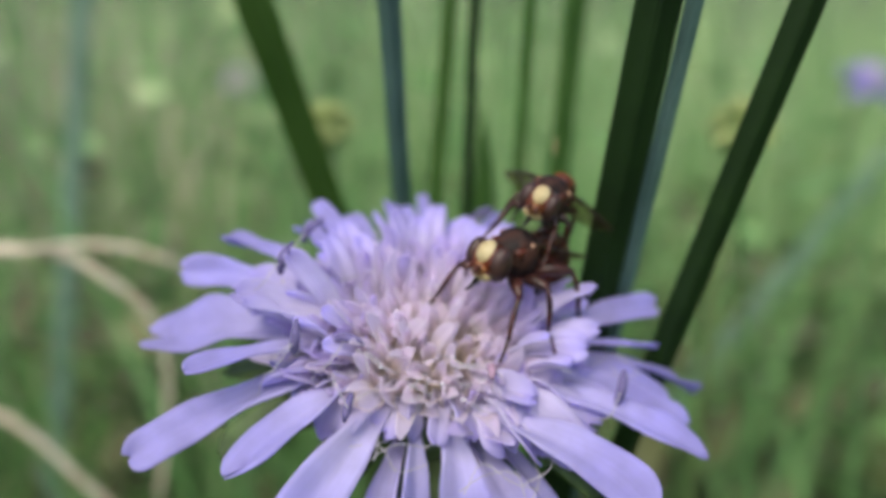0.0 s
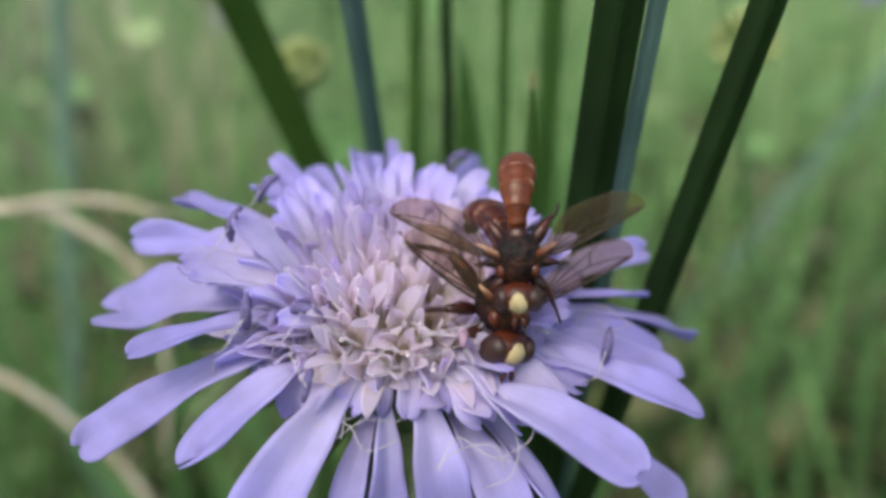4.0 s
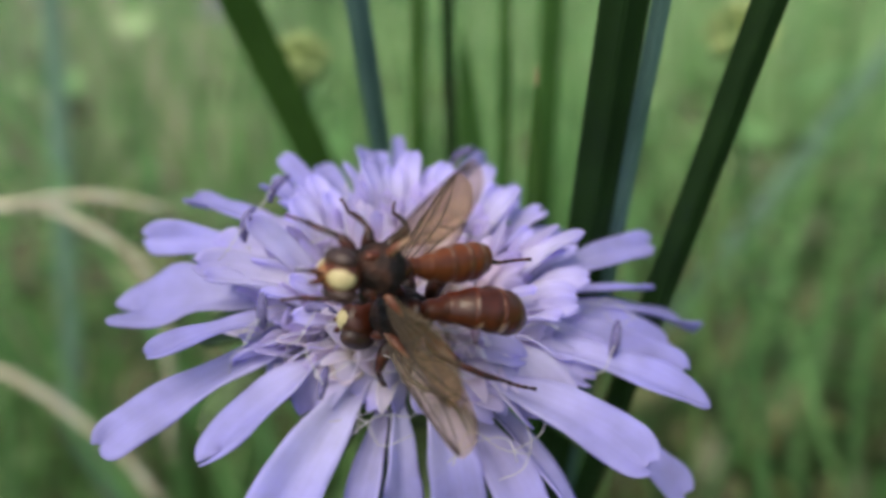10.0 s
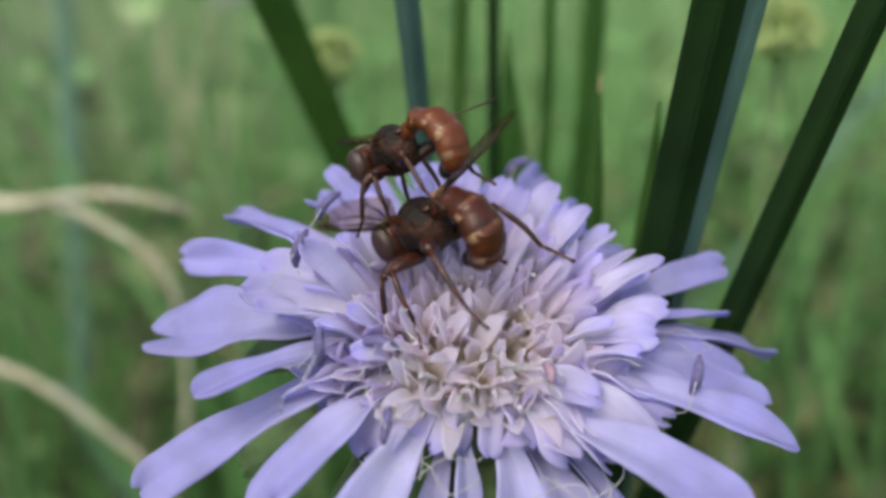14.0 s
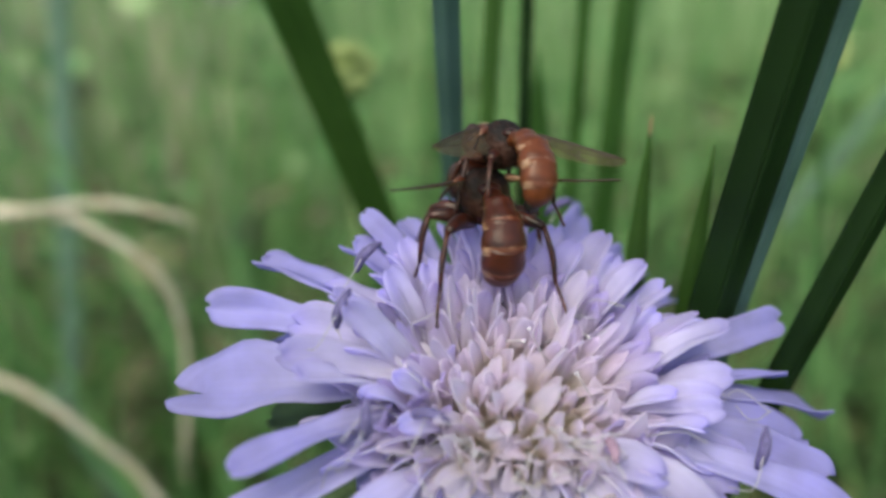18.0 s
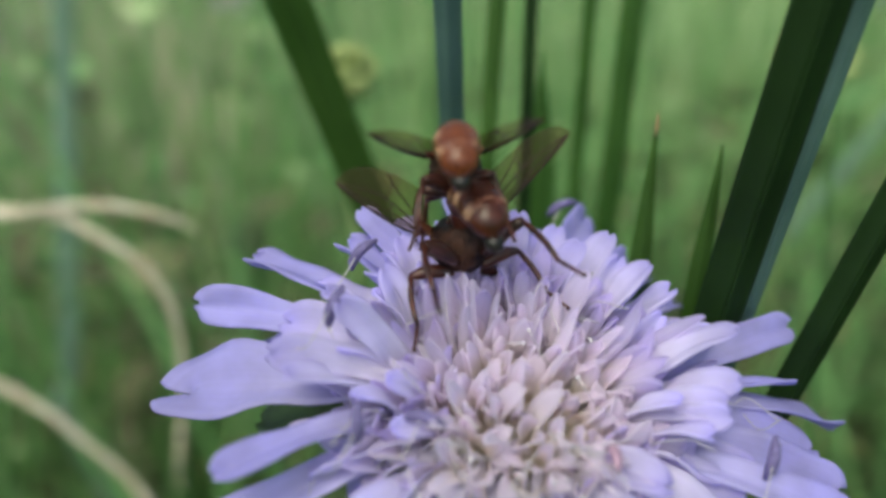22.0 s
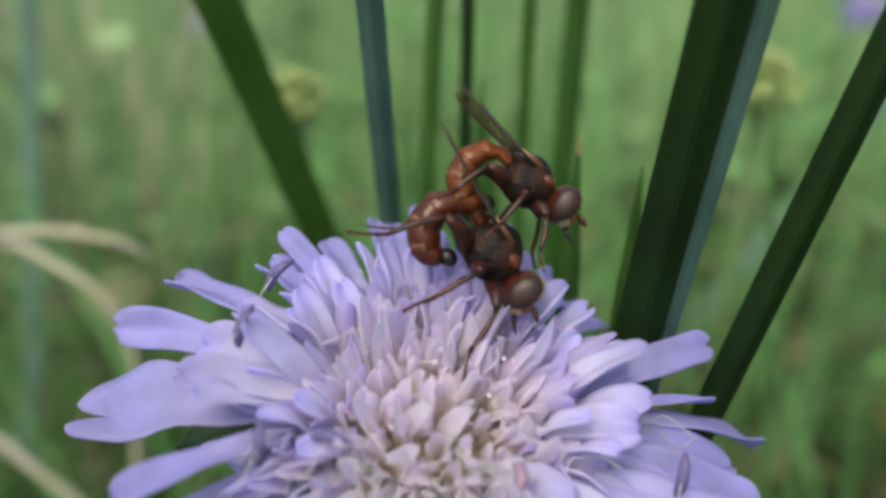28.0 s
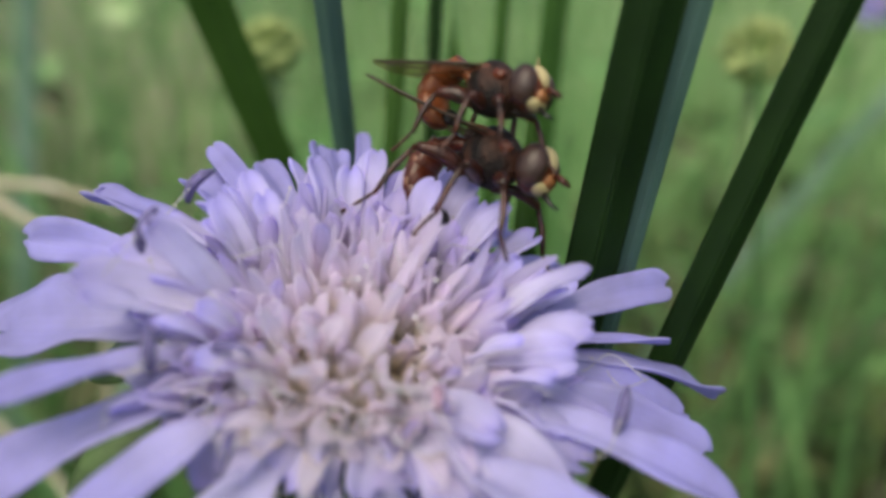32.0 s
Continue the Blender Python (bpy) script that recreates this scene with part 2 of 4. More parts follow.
# ---- tools ----
def mesh_of(name, verts, faces, mats, uvs=None, smooth=True, slots=None):
    me = bpy.data.meshes.new(name)
    me.from_pydata([tuple(v) for v in verts], [], faces)
    for m in (mats if isinstance(mats, (list, tuple)) else [mats]):
        me.materials.append(m)
    if uvs is not None:
        lay = me.uv_layers.new(name="UVMap")
        idx = np.empty(len(me.loops), dtype=np.int32)
        me.loops.foreach_get("vertex_index", idx)
        lay.data.foreach_set("uv", np.asarray(uvs, dtype=np.float32)[idx].ravel())
    if smooth:
        me.polygons.foreach_set("use_smooth", [True] * len(me.polygons))
    if slots is not None:
        me.polygons.foreach_set("material_index", slots)
    me.update()
    return me


def part(name, me, parent=None, label="", m=None):
    ob = new(name, me)
    if parent is not None:
        ob.parent = parent
    if m is not None:
        ob.matrix_basis = m
    return tagged(ob, label)


def thing(name, label, category, group="", m=None, kind=""):
    ob = new(name)
    ob.empty_display_size = 0.003
    if m is not None:
        ob.matrix_basis = m
    return tagged(ob, label, category, group, kind)


def grid_sheet(rows, thick):
    """A closed thin sheet from rows of points; returns verts, faces, uvs (u across, v along)."""
    nr, nc = len(rows), len(rows[0])
    P = np.array([[tuple(p) for p in r] for r in rows], dtype=float)
    du, dv = np.gradient(P, axis=1), np.gradient(P, axis=0)
    nor = np.cross(du, dv)
    nor /= np.linalg.norm(nor, axis=2, keepdims=True) + 1e-15
    top, low = P + nor * thick / 2, P - nor * thick / 2
    verts = list(top.reshape(-1, 3)) + list(low.reshape(-1, 3))
    uv = [(j / (nc - 1), i / (nr - 1)) for i in range(nr) for j in range(nc)] * 2
    k, faces = nr * nc, []
    for i in range(nr - 1):
        for j in range(nc - 1):
            a, b, c, d = i * nc + j, i * nc + j + 1, (i + 1) * nc + j + 1, (i + 1) * nc + j
            faces += [(a, b, c, d), (k + d, k + c, k + b, k + a)]
    ring = [j for j in range(nc)] + [i * nc + nc - 1 for i in range(1, nr)] + \
           [(nr - 1) * nc + j for j in range(nc - 2, -1, -1)] + [i * nc for i in range(nr - 2, 0, -1)]
    for a, b in zip(ring, ring[1:] + ring[:1]):
        faces.append((b, a, k + a, k + b))
    return verts, faces, uv


def tube_data(points, radii, sides=8, flat=1.0):
    """A round limb along points, closed at both ends; returns verts, faces, uvs."""
    pts = [Vector(p) for p in points]
    verts, uv, faces = [], [], []
    up = Vector((0.13, 0.21, 1)).normalized()
    for i, p in enumerate(pts):
        d = (pts[min(i + 1, len(pts) - 1)] - pts[max(i - 1, 0)]).normalized()
        s = d.cross(up)
        if s.length < 0.05:
            s = d.cross(Vector((1, 0, 0)))
        s.normalize()
        up = s.cross(d).normalized()
        for k in range(sides):
            a = 2 * math.pi * k / sides
            verts.append(p + (s * math.cos(a) + up * math.sin(a) * flat) * radii[i])
            uv.append((k / sides, i / (len(pts) - 1)))
    for i in range(len(pts) - 1):
        for k in range(sides):
            a, b = i * sides + k, i * sides + (k + 1) % sides
            faces.append((a, b, b + sides, a + sides))
    faces.append(tuple(range(sides - 1, -1, -1)))
    faces.append(tuple(range((len(pts) - 1) * sides, len(pts) * sides)))
    return verts, faces, uv


def join_data(*pieces):
    verts, faces, uvs = [], [], []
    for v, f, u in pieces:
        k = len(verts)
        verts += list(v)
        faces += [tuple(q + k for q in poly) for poly in f]
        uvs += list(u)
    return verts, faces, uvs


def spline(points, n):
    """n points along a smooth curve through the given ones."""
    p = [Vector(q) for q in points]
    p = [p[0] * 2 - p[1]] + p + [p[-1] * 2 - p[-2]]
    out = []
    for i in range(n):
        s = i / (n - 1) * (len(p) - 3)
        k = min(int(s), len(p) - 4)
        u = s - k
        a, b, c, d = p[k:k + 4]
        out.append(0.5 * ((2 * b) + (c - a) * u + (2 * a - 5 * b + 4 * c - d) * u * u + (3 * b - a - 3 * c + d) * u ** 3))
    return out


def blob_data(centre, size, nu=16, nv=10, bend=None):
    """An ellipsoid with poles on the x axis."""
    verts, uv, faces = [], [], []
    for i in range(nv + 1):
        a = math.pi * i / nv
        for j in range(nu):
            b = 2 * math.pi * j / nu
            v = Vector((math.cos(a) * size[0], math.sin(a) * math.cos(b) * size[1], math.sin(a) * math.sin(b) * size[2])) + Vector(centre)
            verts.append(bend(v) if bend else v)
            uv.append((j / nu, i / nv))
    for i in range(nv):
        for j in range(nu):
            a, b = i * nu + j, i * nu + (j + 1) % nu
            faces.append((a, b, b + nu, a + nu))
    return verts, faces, uv


# ---- ground and distance ----
def ground():
    n, verts, faces = 60, [], []
    rad = [0.0] + [0.05 * 1.21 ** i for i in range(60)]
    for i, r in enumerate(rad[1:]):
        for j in range(n):
            a = 2 * math.pi * j / n
            x, y = r * math.cos(a), r * math.sin(a)
            verts.append((x, y, 0.02 * noise.noise(Vector((x * 3, y * 3, 0))) * min(1, 4 / r)))
    for i in range(len(rad) - 2):
        for j in range(n):
            a, b = i * n + j, i * n + (j + 1) % n
            faces.append((a, b, b + n, a + n))
    faces.append(tuple(range(n)))
    ob = new("ground", mesh_of("ground", verts, faces, EARTH))
    tagged(ob, "dark meadow soil under tall grass", "ground", kind="structure")
    verts, faces = [], []
    m = 160
    for j in range(m):
        a = 2 * math.pi * j / m
        r = 60 + 4 * noise.noise(Vector((math.cos(a) * 3, math.sin(a) * 3, 5)))
        h = 7 + 3 * noise.noise(Vector((math.cos(a) * 9, math.sin(a) * 9, 1))) + 1.5 * noise.noise(Vector((math.cos(a) * 31, math.sin(a) * 31, 1)))
        verts += [(r * math.cos(a), r * math.sin(a), -0.1), (r * math.cos(a) * 0.99, r * math.sin(a) * 0.99, h * 0.6), (r * math.cos(a) * 1.03, r * math.sin(a) * 1.03, h)]
    for j in range(m):
        a, b = 3 * j, 3 * ((j + 1) % m)
        faces += [(a, b, b + 1, a + 1), (a + 1, b + 1, b + 2, a + 2)]
    tagged(new("backdrop", mesh_of("backdrop", verts, faces, TREES)), "distant dark green hedge round the meadow", "hedge", kind="structure")


def herbs(name, label, count, near, far, high, size, material, seed, arc=(35, 145)):
    """Small loose leaves at all heights among the grass, in one object."""
    rng = np.random.default_rng(seed)
    verts, faces = [], []
    for i in range(count):
        r = near * (far / near) ** rng.random()
        a = radians(rng.uniform(*arc))
        c = Vector((r * math.cos(a), r * math.sin(a), rng.uniform(*high)))
        turn = Euler((rng.uniform(-0.9, 0.9), rng.uniform(-0.9, 0.9), rng.uniform(0, 6.28))).to_matrix()
        s, k = rng.uniform(*size), len(verts)
        for j in range(8):
            q = 2 * math.pi * j / 8
            verts.append(c + turn @ Vector((s * math.cos(q), 0.55 * s * math.sin(q), 0.25 * s * math.cos(q) ** 2)))
        verts.append(c)
        faces += [(k + j, k + (j + 1) % 8, k + 8) for j in range(8)]
    return tagged(new(name, mesh_of(name, verts, faces, material)), label, "leaves", kind="stuff")


def meadow(name, label, count, near, far, tall, wide, material, seed, arc=(20, 160), bend=0.3, patchy=0.0):
    """Many separate grass blades in one object."""
    rng = np.random.default_rng(seed)
    steps = 5
    verts, faces = [], []
    for i in range(count):
        u = rng.random()
        r = near * (far / near) ** u
        a = radians(rng.uniform(*arc))
        x, y = r * math.cos(a), r * math.sin(a)
        h = rng.uniform(*tall)
        if patchy and noise.noise(Vector((x * patchy, y * patchy, seed))) + 0.35 * noise.noise(Vector((x * patchy * 3, y * patchy * 3, seed))) < rng.uniform(-0.35, 0.1):
            continue
        w = rng.uniform(*wide) * (0.6 + 0.4 * min(r, 1.5))
        lean, turn = rng.uniform(0, bend) * h, rng.uniform(0, 2 * math.pi)
        face = rng.uniform(0, math.pi)
        cx, cy = math.cos(face) * w, math.sin(face) * w
        k = len(verts)
        for s in range(steps):
            q = s / (steps - 1)
            px, py = x + lean * q * q * math.cos(turn), y + lean * q * q * math.sin(turn)
            pz = h * (q - 0.12 * q * q * bend)
            f = (1 - q ** 2.5) * 0.95 + 0.05
            verts += [(px - cx * f, py - cy * f, pz), (px + cx * f, py + cy * f, pz + 0.0002)]
        for s in range(steps - 1):
            faces.append((k + 2 * s, k + 2 * s + 1, k + 2 * s + 3, k + 2 * s + 2))
    ob = new(name, mesh_of(name, verts, faces, material))
    return tagged(ob, label, "grass", kind="stuff")


# ---- the flower head ----
HEAD = Vector((0, 0, 0.45))
HZ = Vector((0.12, -0.3, 1.0)).normalized()
HX = (Vector((1, 0, 0)) - HZ * HZ.x).normalized()
HY = HZ.cross(HX)
HEAD_POSE = Matrix.Translation(HEAD) @ Matrix((HX, HY, HZ)).transposed().to_4x4()


def petal_mesh(length, width, rise, arch, notch, curl, seed, mat, thick=0.13, twist=0.0, throat=0.4, nr=17, nc=9):
    """A strap-shaped petal along +x from the origin, in millimetres: narrow throat, round or notched tip, hollow section, uneven edge."""
    rng = random.Random(seed)
    rows = []
    wob = [rng.uniform(-1, 1) for _ in range(6)]
    for i in range(nr):
        v = 1 - (1 - i / (nr - 1)) ** 1.8
        w = width * (throat + (1 - throat) * math.sin(min(1.0, v / 0.72) * math.pi / 2) ** 1.3)
        blunt = min(0.26, max(0.09, 0.6 * width / length))
        if v > 1 - blunt:
            w *= math.sqrt(max(0.0, 1 - ((v - 1 + blunt) / (blunt * 1.02)) ** 2.2)) * 0.92 + 0.08
        row = []
        for j in range(nc):
            u = j / (nc - 1) * 2 - 1
            x = length * v
            if v > 0.7:
                x -= notch * length * 0.10 * (1 - abs(u) ** 0.8) * ((v - 0.7) / 0.3) ** 2
                x -= 0.012 * length * wob[j % 6] * (v - 0.7) / 0.3
            z = rise * v + arch * 4 * v * (1 - v) - curl * length * max(0, v - 0.55) ** 2
            z += 0.22 * w * (u * u) * (1 - 0.6 * v) + 0.09 * width * math.sin(5 * v + wob[0] * 3) * u + 0.05 * width * math.sin(9 * v + wob[2] * 3 + 2 * u)
            z -= 0.10 * w * math.exp(-(u * 3.2) ** 2)
            y = u * w / 2 + 0.06 * width * wob[1] * math.sin(3 * v)
            a = twist * v
            row.append((x * MM, y * math.cos(a) * MM, (z + y * math.sin(a)) * MM))
        rows.append(row)
    v, f, uv = grid_sheet(rows, thick * MM)
    return mesh_of("petal", v, f, mat, uv)


def place(az, radius, height, pitch=0.0, roll=0.0):
    """A pose in the head's frame whose +x points outwards at an azimuth."""
    a = radians(az)
    return pose(radius * MM * math.cos(a), radius * MM * math.sin(a), height * MM) @ pose(0, 0, 0, 0, 0, az) @ pose(0, 0, 0, 0, -pitch, 0) @ pose(0, 0, 0, roll, 0, 0)


def funnel(seed, size, lobe, lean, mat, broad=1.0, flare=(4, 24), lobes=4, tube=3.0, taper=0.15):
    """A small floret: a slender tube that opens into four uneven rounded lobes; +z is its axis."""
    rng = random.Random(seed)
    h, r0, r1 = tube * size, 0.26 * size, 0.66 * size
    verts, uv, faces = [], [], []
    sides, rings = 12, 5
    for i in range(rings):
        q = i / (rings - 1)
        r = r0 + (r1 - r0) * q ** 1.8
        for k in range(sides):
            a = 2 * math.pi * k / sides
            verts.append(((r * math.cos(a) + lean * q * q) * MM, r * math.sin(a) * MM, h * q * MM))
            uv.append((k / sides, 0.45 * q))
    for i in range(rings - 1):
        for k in range(sides):
            a, b = i * sides + k, i * sides + (k + 1) % sides
            faces.append((a, b, b + sides, a + sides))
    pieces = [(verts, faces, uv)]
    for k in range(lobes):
        a0 = 2 * math.pi / lobes * k + rng.uniform(-0.2, 0.2)
        out = 1.0 if k == 0 else rng.uniform(0.6, 0.9)
        ln, wd = lobe * out * rng.uniform(0.8, 1.2), 0.88 * broad * size * rng.uniform(0.7, 1.25)
        open_ = radians(rng.uniform(*flare))
        curl, sway, slant = rng.uniform(0.1, 1.0), rng.uniform(-0.35, 0.35), rng.uniform(-0.5, 0.5)
        rows = []
        for i in range(9):
            v = 1 - (1 - i / 8) ** 1.8
            w = wd * (1 - taper * v) * (0.85 + 0.15 * math.sin(3.1 * v + slant)) * (math.sqrt(max(0.0, 1 - ((v - 0.72) / 0.284) ** 2)) if v > 0.72 else 1)
            bend = open_ * (0.45 + curl * v * v)
            row = []
            for j in range(5):
                u = j / 4 * 2 - 1
                rad = r1 * (1 - 0.12 * u * u) + ln * v * math.sin(bend) - 0.16 * w * u * u * (1 - 0.5 * v)
                z = h + ln * v * math.cos(bend) * 0.98 + 0.10 * wd * math.sin(4 * v + 3 * slant) * u
                x, y = rad, u * w / 2 + sway * v * v * wd
                row.append(((x * math.cos(a0) - y * math.sin(a0) + lean) * MM, (x * math.sin(a0) + y * math.cos(a0)) * MM, z * MM))
            rows.append(row)
        v, f, u = grid_sheet(rows, 0.05 * MM)
        pieces.append((v, f, [(p, 0.45 + 0.55 * q) for p, q in u]))
    v, f, u = join_data(*pieces)
    return mesh_of("floret", v, f, mat, u)


# petals of the florets of the rim: the tip in millimetres (x, y, height over 440), width, droop of the end, notch, how far round the foot is shifted
RIM_LEFT = [(-13.5, 6.5, 13.4, 2.3, 0.3, 0.3, 0), (-16.0, 4.5, 11.8, 1.9, 0.4, 0.2, 4), (-16.2, 7.2, 6.4, 2.6, 0.6, 0.2, -6), (-17.4, 1.4, 8.5, 3.9, 0.2, 1.1, 6),
            (-12.5, -7.4, 11.0, 1.6, 0.0, 0.2, -12), (-15.7, -7.9, 5.9, 2.3, 0.2, 0.3, 0), (-10.0, -9.8, 6.4, 2.5, 0.5, 1.3, 0), (-12.4, 4.0, 9.6, 2.6, 0.8, 0.4, 8)]
RIM_FRONT = [(-7.4, -13.1, 2.6, 3.4, 0.6, 0.5, 4), (-0.7, -8.6, 1.0, 1.9, 1.2, 0.2, -6), (2.4, -8.9, 1.4, 2.9, 1.2, 0.4, -4), (11.5, -10.8, 6.2, 2.6, 0.3, 0.6, -16)]
# the same, hanging lower under the others
RIM_UNDER = [(-3.3, -11.6, 0.4, 2.0, 0.8, 0.4, 0), (6.8, -11.2, 1.0, 2.5, 0.8, 0.4, 0), (9.6, -11.0, -0.2, 1.9, 0.6, 0.3, 4), (15.6, -4.0, -1.6, 1.9, 0.5, 0.2, -12)]
RIM_RIGHT = [(15.9, -5.0, 5.3, 2.0, 0.3, 0.4, -10), (15.4, -1.6, 5.0, 2.2, 0.2, 0.6, -6), (15.2, 1.2, 5.4, 1.9, 0.2, 0.2, -8), (18.0, 4.6, 4.2, 2.0, 0.4, 0.3, -14),
             (14.8, 5.8, 9.8, 1.7, 0.2, 0.2, -24), (9.6, 5.4, 10.0, 0.7, 0.2, 0.2, 0), (14.5, 3.2, 8.0, 0.8, -0.4, 0.2, -8), (16.4, 2.0, 3.4, 1.8, 0.5, 0.4, 0)]
RIM_BACK = [(-8.8, 6.8, 14.3, 2.2, 0.3, 0.6, 0), (-7.9, 8.0, 15.4, 1.15, 0.1, 0.2, 0), (-5.9, 10.1, 14.0, 1.4, 0.1, 0.2, 0), (-3.3, 11.8, 14.4, 1.3, 0.1, 0.3, 0),
            (-2.2, 12.0, 14.1, 1.2, 0.2, 0.3, 3), (-1.0, 13.7, 14.5, 0.9, 0.0, 0.1, 0), (5.0, 14.2, 12.5, 2.1, 0.2, 0.8, 0), (7.0, 11.5, 11.2, 1.2, 0.2, 0.2, 0),
            (9.1, 14.6, 7.9, 1.5, 0.3, 0.5, 0), (10.4, 11.4, 7.9, 1.3, 0.3, 0.6, -5), (11.1, 14.7, 5.8, 0.9, 0.3, 0.2, 0), (1.5, 11.8, 12.4, 1.3, 0.2, 0.4, 0)]
# shorter lobes inside the rim
INNER = [(-11.0, -2.4, 13.4, 1.7, 0.2, 0.3, 5), (-5.5, -5.8, 6.4, 2.6, 0.9, 0.4, 0), (-7.6, -4.4, 7.6, 2.4, 0.7, 0.4, 0), (5.8, -5.8, 9.2, 1.7, 0.2, 0.5, -30), (7.4, 3.2, 9.1, 1.4, 0.2, 0.3, -6),
         (-11.2, 2.2, 12.2, 2.0, 0.4, 0.4, 0), (-10.4, -0.2, 11.2, 2.2, 0.5, 0.4, 6), (-9.6, 4.4, 13.2, 1.6, 0.3, 0.3, 0), (9.6, -0.6, 7.8, 1.8, 0.4, 0.4, -10), (8.8, -3.6, 7.6, 2.0, 0.5, 0.5, -14),
         (10.8, -2.0, 6.4, 1.7, 0.4, 0.3, -10), (8.5, 7.8, 9.8, 1.5, 0.3, 0.5, 0), (-9.0, -5.0, 9.0, 2.0, 0.4, 0.3, 8),
         (-5.4, -7.0, 7.0, 2.8, 0.7, 0.5, 0), (-2.4, -6.8, 7.2, 2.2, 0.8, 0.4, 4), (-0.8, -7.0, 7.2, 1.4, 0.9, 0.2, -4), (0.6, -7.2, 7.0, 1.3, 0.9, 0.2, 6), (2.4, -6.9, 7.2, 1.8, 0.7, 0.5, -6),
         (4.4, -7.2, 6.8, 2.0, 0.7, 0.4, 0), (6.4, -7.4, 6.4, 2.2, 0.6, 0.5, -8), (8.2, -7.0, 6.4, 2.8, 0.5, 0.4, -6), (9.6, -4.6, 6.8, 2.2, 0.4, 0.5, 0)]


def strap(tip, width, droop, notch, shift, seed, mat, radius=5.0, low=-0.6, throat=0.36, nr=19, nc=9):
    """A petal of the head, in its own space: from a foot on the ring under the florets to the given tip, widest before a round or notched end."""
    rng = random.Random(seed)
    end = HEAD_POSE.inverted() @ Vector((tip[0] * MM, tip[1] * MM, 0.44 + tip[2] * MM)) / MM
    az = math.atan2(end.y, end.x) + radians(shift)
    foot = Vector((radius * math.cos(az), radius * math.sin(az), low))
    way = end - foot
    up = Vector((0, 0, 1))
    side = way.cross(up).normalized()
    rise = side.cross(way).normalized()
    knee = foot + way * 0.5 + rise * (0.10 + 0.10 * droop) * way.length + up * 0.25
    wob = [rng.uniform(-1, 1) for _ in range(8)]
    blunt = min(0.24, max(0.10, 0.55 * width / way.length))
    rows = []
    for i in range(nr):
        v = 1 - (1 - i / (nr - 1)) ** 1.7
        p = foot * (1 - v) ** 2 + knee * 2 * v * (1 - v) + end * v * v - rise * droop * 0.9 * max(0, v - 0.6) ** 2 * width
        w = width * (throat + (1 - throat) * math.sin(min(1.0, v / 0.74) * math.pi / 2) ** 1.4)
        if v > 1 - blunt:
            w *= math.sqrt(max(0.0, 1 - ((v - 1 + blunt) / (blunt * 1.02)) ** 2.4)) * 0.93 + 0.07
        w *= 1 + 0.06 * math.sin(7 * v + wob[5] * 3) + 0.04 * math.sin(15 * v + wob[4] * 3)
        turn = wob[0] * 0.7 * v + wob[6] * 0.3
        across = side * math.cos(turn) + rise * math.sin(turn)
        over = across.cross(way).normalized()
        row = []
        for j in range(nc):
            u = j / (nc - 1) * 2 - 1
            back = 0.0
            if v > 0.72:
                back = (notch * 0.55 * width * (1 - abs(u) ** 0.8) + 0.10 * width * wob[j % 6]) * ((v - 0.72) / 0.28) ** 2
            hollow = 0.20 * w * u * u * (1 - 0.55 * v) - 0.09 * w * math.exp(-(u * 3.0) ** 2)
            ripple = 0.09 * width * math.sin(5 * v + wob[1] * 3) * u + 0.06 * width * math.sin(10 * v + wob[2] * 3 + 2.5 * u) * v + 0.05 * width * u * u * math.sin(16 * v + wob[7] * 3 + 2 * u)
            q = p + across * (u * w / 2 + 0.05 * width * wob[3] * math.sin(3 * v)) + over * (hollow + ripple) - way.normalized() * back
            row.append(q * MM)
        rows.append(row)
    v, f, uv = grid_sheet(rows, 0.12 * MM)
    return mesh_of("petal", v, f, mat, uv)


